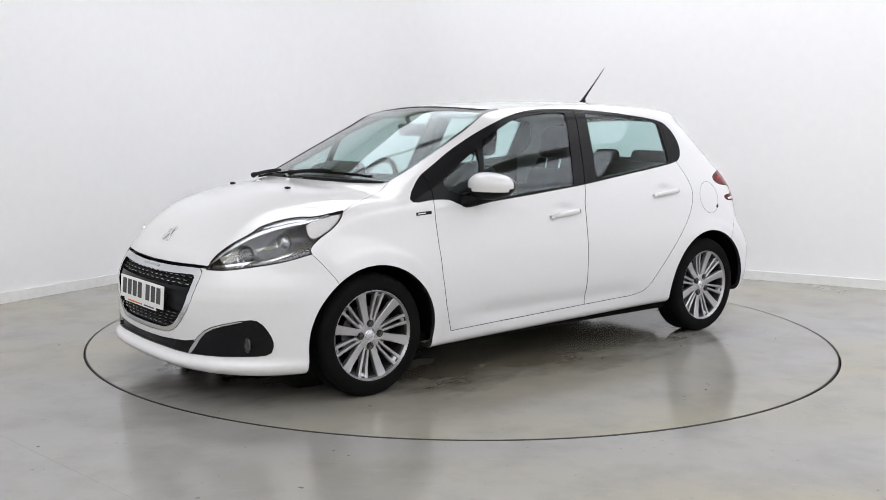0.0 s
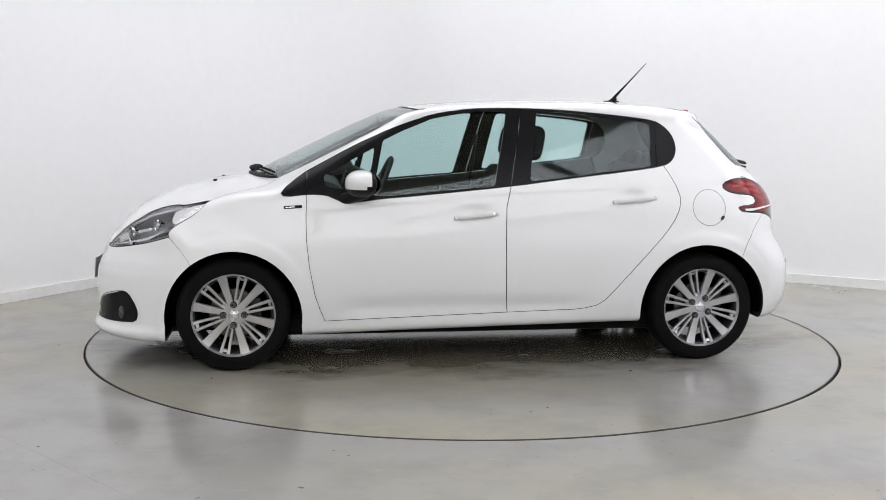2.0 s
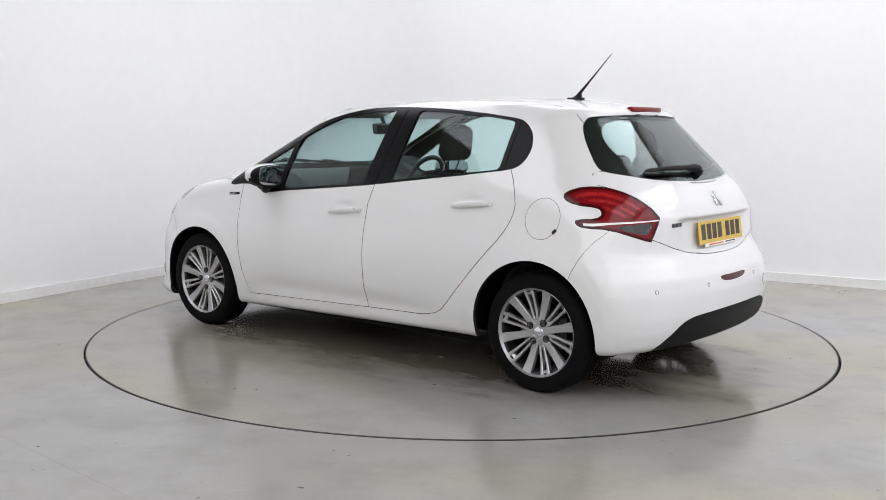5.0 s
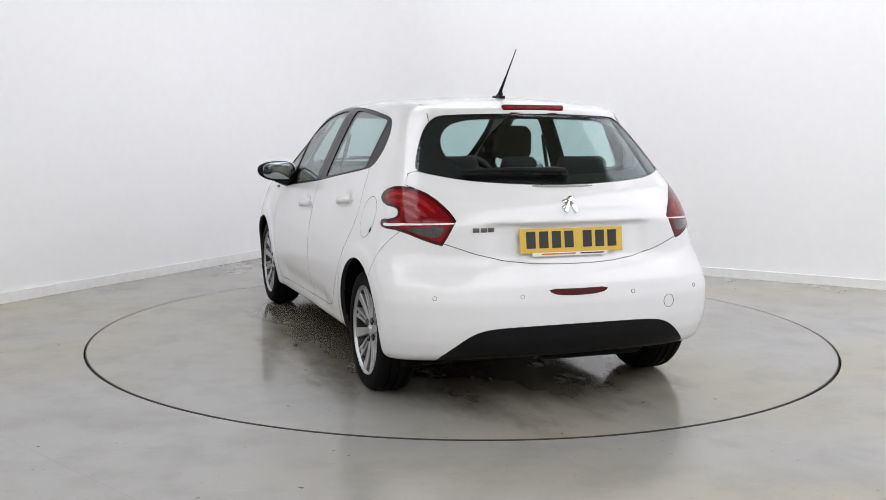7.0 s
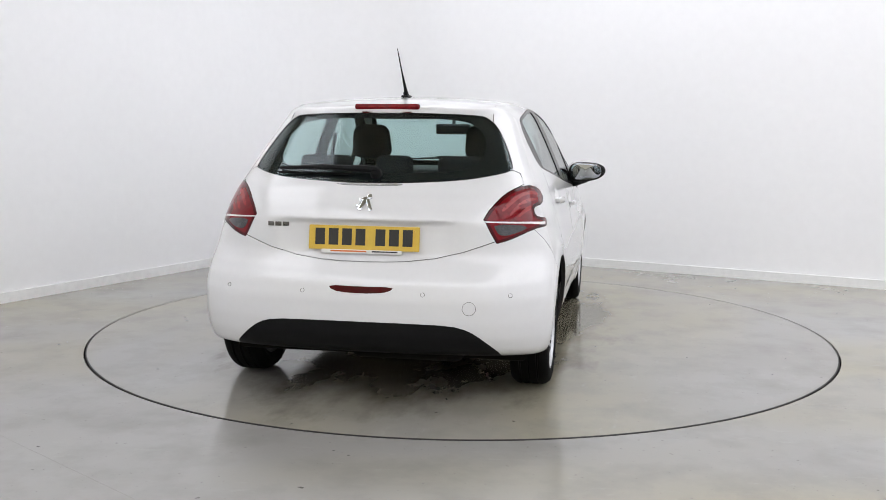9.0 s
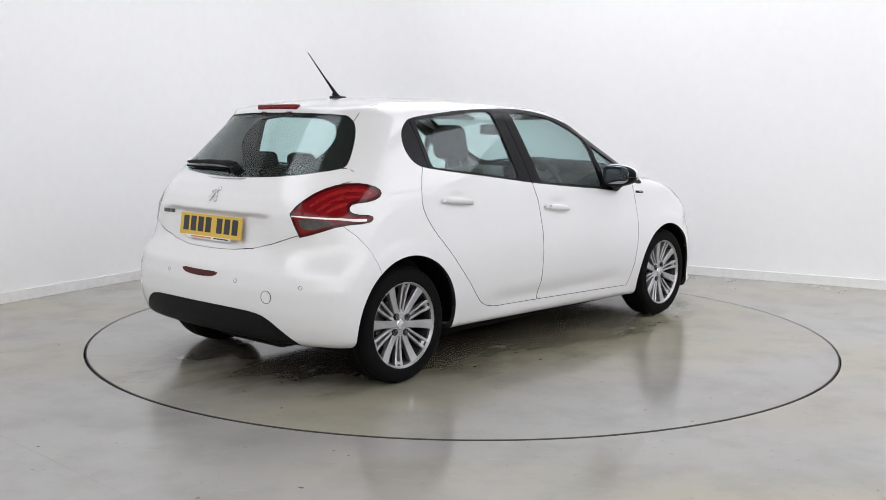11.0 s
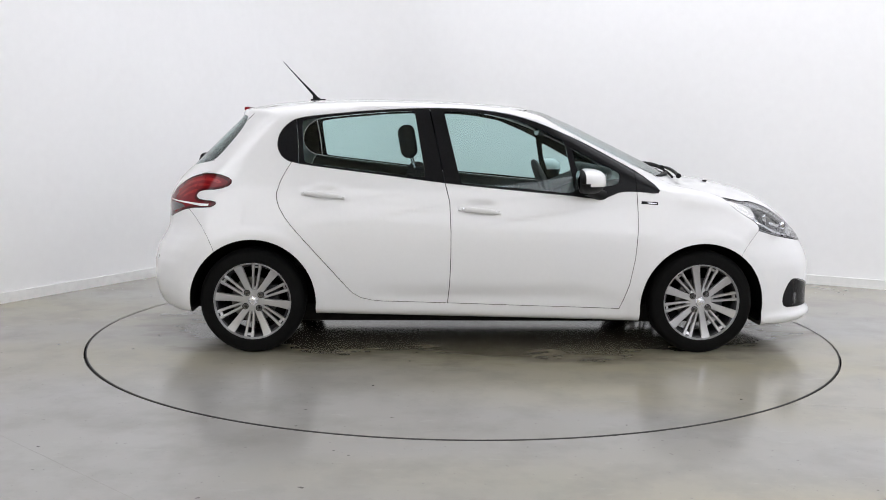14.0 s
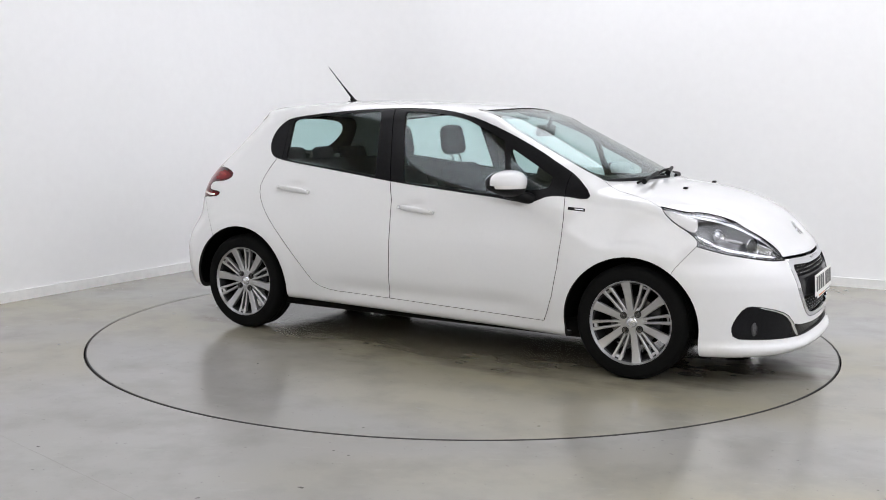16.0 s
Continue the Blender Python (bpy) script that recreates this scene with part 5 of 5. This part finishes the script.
bar([(0.040, 0.012, 0.056, 0), (0.066, 0.011, 0.056, 0), (0.078, 0.010, 0.050, 0)], 0.018, bm)
SLOT = mesh_of(bm, "slotted_spoke", ALLOY)
tread = [(0.295, 0.058), (0.295, 0.046), (0.2885, 0.044), (0.2885, 0.038), (0.295, 0.036), (0.295, 0.005), (0.2885, 0.003), (0.2885, -0.003), (0.295, -0.005), (0.295, -0.036), (0.2885, -0.038), (0.2885, -0.044), (0.295, -0.046), (0.295, -0.058)]
TYRE = mesh_of(lathe([(0.207, 0.072), (0.214, 0.088), (0.219, 0.090), (0.222, 0.0935), (0.240, 0.0965), (0.243, 0.0955), (0.258, 0.096), (0.272, 0.092), (0.276, 0.0905), (0.285, 0.080), (0.291, 0.070)] + tread + [(0.289, -0.072), (0.272, -0.092), (0.24, -0.097), (0.207, -0.08)], 72), "tyre", RUBBER)
# barrel in the darkened alloy: the shade between the spokes is in its colour
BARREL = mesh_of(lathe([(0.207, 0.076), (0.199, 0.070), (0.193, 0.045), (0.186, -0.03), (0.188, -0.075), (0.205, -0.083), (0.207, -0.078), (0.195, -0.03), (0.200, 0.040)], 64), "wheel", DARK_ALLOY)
LIP = mesh_of(lathe([(0.2195, 0.083), (0.2185, 0.0885), (0.2155, 0.0895), (0.2125, 0.086), (0.2075, 0.078), (0.203, 0.068), (0.207, 0.066)], 72), "rim_lip", ALLOY)
HUB_ME = mesh_of(lathe([(0.0005, 0.058), (0.030, 0.058), (0.034, 0.061), (0.060, 0.060), (0.066, 0.054), (0.066, 0.02), (0.0005, 0.02)], 40, closed=False), "hub", ALLOY)
CAP = mesh_of(lathe([(0.0005, 0.0665), (0.012, 0.0662), (0.014, 0.0650), (0.023, 0.0640), (0.0275, 0.060), (0.0275, 0.055)], 32, closed=False), "centre_cap", SATIN)
bm = lathe([(0.0005, 0.0715), (0.0095, 0.071), (0.0122, 0.067), (0.0126, 0.052)], 6, closed=False)
lathe([(0.0142, 0.0642), (0.0127, 0.0636), (0.0127, 0.050), (0.0142, 0.050)], 20, bm=bm)
BOLT = mesh_of(bm, "wheel_bolt", STEEL)
RING_ME = mesh_of(lathe([(0.0178, 0.0650), (0.0143, 0.0650), (0.0143, 0.055), (0.0178, 0.055)], 20), "bolt_recess", PIT)
DISC_ME = mesh_of(lathe([(0.06, 0.030), (0.066, 0.012), (0.128, 0.012), (0.130, 0.010), (0.130, -0.008), (0.06, -0.008)], 48), "brake_disc", STEEL)
CAL = mesh_of(rbox((0.07, 0.05, 0.13), (-0.105, 0.002, 0.02), 0.012), "brake_caliper", DARK_ALLOY)


def wheel(x, y, z, turn):
    """One wheel, its face outwards; turn rolls the spokes to where they stopped."""
    out = 0 if y > 0 else 180
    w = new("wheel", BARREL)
    w.parent = car
    w["label"] = "alloy wheel with six wide and six slotted spokes"
    w.matrix_local = Matrix.Translation((x, y, z)) @ Matrix.Rotation(radians(out), 4, "Z")

    def add(name, me, roll=0.0, label=""):
        o = new(name, me)
        o.parent = w
        o.matrix_local = Matrix.Rotation(radians(-roll), 4, "Y")
        if label:
            o["label"] = label
        return o

    add("tyre", TYRE, 0, "black rubber tyre")
    add("rim_lip", LIP, 0, "bright silver rim edge")
    add("hub", HUB_ME)
    add("centre_cap", CAP, 0, "plain round centre cap")
    add("brake_disc", DISC_ME, 0, "worn steel brake disc")
    add("brake_caliper", CAL, 0, "dark brake caliper")
    for k in range(6):
        add("wide_spoke", WIDE, turn + 60 * k, "wide silver spoke")
        add("slotted_spoke", SLOT, turn + 30 + 60 * k, "slotted silver spoke")
    for k in range(4):
        m = Matrix.Rotation(radians(-(turn + BOLT_TURN + 90 * k)), 4, "Y") @ Matrix.Translation((0.0540, 0, 0))
        for name, me in (("wheel_bolt", BOLT), ("bolt_recess", RING_ME)):
            o = new(name, me)
            o.parent = w
            o.matrix_local = m


BOLT_TURN = 16.0
for x, y, turn in ((AXLE, 0.728, 74), (-AXLE, 0.728, 105), (AXLE, -0.728, 20), (-AXLE, -0.728, 127)):
    wheel(x, y, 0.295, turn)

# wheel arch liners
for cx, cz in ((1.267, 0.283), (-1.262, 0.298)):
    for s in (1, -1):
        bm = bmesh.new()
        rows = []
        for t in np.linspace(-0.12, math.pi + 0.12, 33):
            rows.append([bm.verts.new((cx + r * math.cos(t), s * y, max(cz + r * math.sin(t), 0.25))) for r, y in ((0.358, 0.805), (0.366, 0.79), (0.366, 0.52), (0.10, 0.515))])
        for p, q in zip(rows, rows[1:]):
            for k in range(3):
                bm.faces.new((p[k], p[k + 1], q[k + 1], q[k]))
        bmesh.ops.solidify(bm, geom=bm.faces[:], thickness=-0.004)
        part("wheel_arch_liner", bm, UNDER, car, "black wheel arch liner", smooth=True)

# underneath: floor pan, silencer, axle beam
part("floor_pan", rbox((2.9, 1.44, 0.10), (-0.10, 0, 0.215), 0.02), UNDER, car, "dark underbody pan")
part("exhaust_silencer", rbox((0.28, 0.55, 0.13), (-1.62, -0.18, 0.255), 0.05, segments=3), UNDER, car, "dark exhaust silencer", smooth=True)
part("axle_beam", tube([(-1.15, -0.62, 0.27), (-1.15, 0, 0.24), (-1.15, 0.62, 0.27)], 0.045, 10), UNDER, car, "dark rear axle beam", smooth=True)
part("exhaust_pipe", tube([(-1.5, -0.2, 0.21), (-0.6, -0.12, 0.185), (0.4, 0.0, 0.185), (1.0, 0.0, 0.22)], 0.026, 8), UNDER, car, "exhaust pipe", smooth=True)
part("engine_tray", rbox((0.55, 0.95, 0.05), (1.45, 0, 0.185), 0.02), UNDER, car, "black tray under the engine")

# ---- inside ----
def seat(y):
    R = lambda a: Matrix.Rotation(radians(a), 3, "Y")
    s = part("front_seat", rbox((0.50, 0.49, 0.15), (0.02, y, 0.50), 0.05, R(-8), segments=4), FABRIC, car, "charcoal fabric front seat", smooth=True)
    bm = rbox((0.13, 0.46, 0.55), (-0.29, y, 0.765), 0.055, R(-16), segments=4)
    for v in bm.verts:
        k = max(0, (v.co.z - 0.78) / 0.3)
        v.co.y = y + (v.co.y - y) * (1 - 0.28 * k)
    part("backrest", bm, FABRIC, s, smooth=True)
    for o in (0.20, -0.20):
        part("side_bolster", rbox((0.12, 0.07, 0.40), (-0.245, y + o, 0.74), 0.032, R(-16), segments=3), FABRIC, s, smooth=True)
    bm = rbox((0.10, 0.235, 0.200), (-0.405, y * 0.92, 1.185), 0.048, R(-10), segments=4)
    for v in bm.verts:
        k = (v.co.z - 1.185) / 0.1
        v.co.y = y * 0.92 + (v.co.y - y * 0.92) * (1 - 0.10 * k * k - 0.08 * k)
    part("headrest", bm, FABRIC, s, "rounded charcoal headrest", smooth=True)
    for o in (0.055, -0.055):
        part("headrest_post", tube([(-0.345, y * 0.95 + o, 0.98), (-0.40, y * 0.92 + o, 1.13)], 0.006, 8), SATIN, s, "metal headrest post", smooth=True)
    part("seat_base", rbox((0.42, 0.40, 0.17), (0.02, y, 0.34), 0.02), DASH, s)


for y in (0.37, -0.37):
    seat(y)
bench = part("rear_seat", rbox((0.48, 1.28, 0.16), (-0.82, 0, 0.53), 0.05, segments=3), FABRIC, car, "charcoal fabric rear bench", smooth=True)
part("backrest", rbox((0.13, 1.26, 0.55), (-1.13, 0, 0.79), 0.05, Matrix.Rotation(radians(-20), 3, "Y"), segments=3), FABRIC, bench, smooth=True)
for y in (0.36, 0.0, -0.36):
    part("headrest", rbox((0.08, 0.27 if y else 0.19, 0.11), (-1.235, y, 1.075), 0.035, Matrix.Rotation(radians(-14), 3, "Y"), segments=3), FABRIC, bench, "low rear headrest", smooth=True)
part("parcel_shelf", rbox((0.40, 1.14, 0.03), (-1.46, 0, 0.985), 0.01), DASH, car, "black parcel shelf")
# dashboard: one section drawn across the car
sec = rounded([(0.96, 0.99), (0.93, 0.992), (0.86, 0.992), (0.74, 0.975), (0.68, 0.92), (0.66, 0.82), (0.69, 0.70), (0.78, 0.58), (0.80, 0.45), (0.96, 0.45)], 2)
part("dashboard", prism(sec, "y", -0.64, 0.64), DASH, car, "soft black dashboard", smooth=True)
part("dashboard_top", prism(both_sides([(0.93, 0.0), (0.93, 0.60), (0.98, 0.55), (1.05, 0.42), (1.13, 0.0)]), "z", 0.90, 0.955), DASH, car, "black shelf under the windscreen")
part("instrument_cowl", rbox((0.20, 0.33, 0.085), (0.70, -0.37, 1.015), 0.035, Matrix.Rotation(radians(10), 3, "Y"), segments=3), DASH, car, "raised instrument cowl", smooth=True)
part("centre_screen", rbox((0.02, 0.20, 0.13), (0.665, 0.0, 0.945), 0.008, Matrix.Rotation(radians(-14), 3, "Y")), GLOSS_BLACK, car, "dark centre screen")
part("centre_console", rbox((0.80, 0.20, 0.22), (0.35, 0, 0.42), 0.03), DASH, car, "black centre console")
part("gear_lever", tube([(0.40, 0, 0.52), (0.37, 0, 0.66)], [0.012, 0.022], 10), DASH, car, "gear lever", smooth=True)
wheel_turn = Matrix.Translation((0.42, -0.37, 0.915)) @ Matrix.Rotation(radians(-24), 4, "Y")
ring = [(0.0, 0.176 * math.cos(a), 0.168 * math.sin(a)) for a in np.linspace(0, 2 * math.pi, 41)]
bm = tube(ring, 0.016, 10)
bmesh.ops.transform(bm, matrix=wheel_turn, verts=bm.verts)
steering = part("steering_wheel", bm, DASH, car, "small black leather steering wheel", smooth=True)
bm = rbox((0.045, 0.13, 0.10), (0.02, 0, -0.005), 0.025, segments=3)
for a in (0, 180, 270):
    rbox((0.02, 0.12, 0.035), (0.012, 0.105 * math.cos(radians(a)), 0.105 * math.sin(radians(a))), 0.006, Matrix.Rotation(radians(a), 3, "X"), bm, 1)
bmesh.ops.transform(bm, matrix=wheel_turn, verts=bm.verts)
part("steering_hub", bm, DASH, steering, "wheel hub with three spokes", smooth=True)
bm = tube([(0.03, 0, 0), (0.25, 0, 0)], 0.035, 10)
bmesh.ops.transform(bm, matrix=wheel_turn, verts=bm.verts)
part("steering_column", bm, DASH, steering)
bm = rbox((0.035, 0.235, 0.07), (0.43, 0.0, 1.256), 0.016, Matrix.Rotation(radians(8), 3, "Y"), segments=3)
rear_view = part("interior_mirror", bm, DASH, car, "black interior mirror behind the windscreen", smooth=True)
part("mirror_face", rbox((0.004, 0.215, 0.054), (0.412, 0.0, 1.254), 0.0015, Matrix.Rotation(radians(8), 3, "Y")), MIRROR, rear_view, "mirror face")
part("mirror_stem", tube([(0.44, 0, 1.27), (0.47, 0, 1.335)], 0.012, 8), DASH, rear_view)
for y in (0.33, -0.33):
    part("sun_visor", rbox((0.15, 0.40, 0.018), (0.31, y, 1.348), 0.006, Matrix.Rotation(radians(16), 3, "Y")), LINING, car, "pale grey sun visor folded up")
# belts hang from the door pillars
for s in (1, -1):
    part("seat_belt", tube([(-0.24, s * 0.615, 1.23), (-0.22, s * 0.655, 1.05), (-0.20, s * 0.70, 0.80), (-0.18, s * 0.72, 0.5)], 0.012, 6), FABRIC, car, "dark seat belt on its pillar", smooth=True)


# ---- what moves: the turntable turns, the car with it ----
def motions():
    table_rows, car_rows = [], []
    for k in range(33):
        t = k * 0.5
        a = 219.896 - 15.5144 * t
        c, s = math.cos(radians(a)), math.sin(radians(a))
        car_rows.append((t, pose(c * 0.0699 - s * 0.1463, s * 0.0699 + c * 0.1463, 0, 0, 0, a)))
        table_rows.append((t, pose(c * 0.002, s * 0.002, 0, 0, 0, a)))
    walk(turntable, table_rows)
    walk(car, car_rows)


motions()
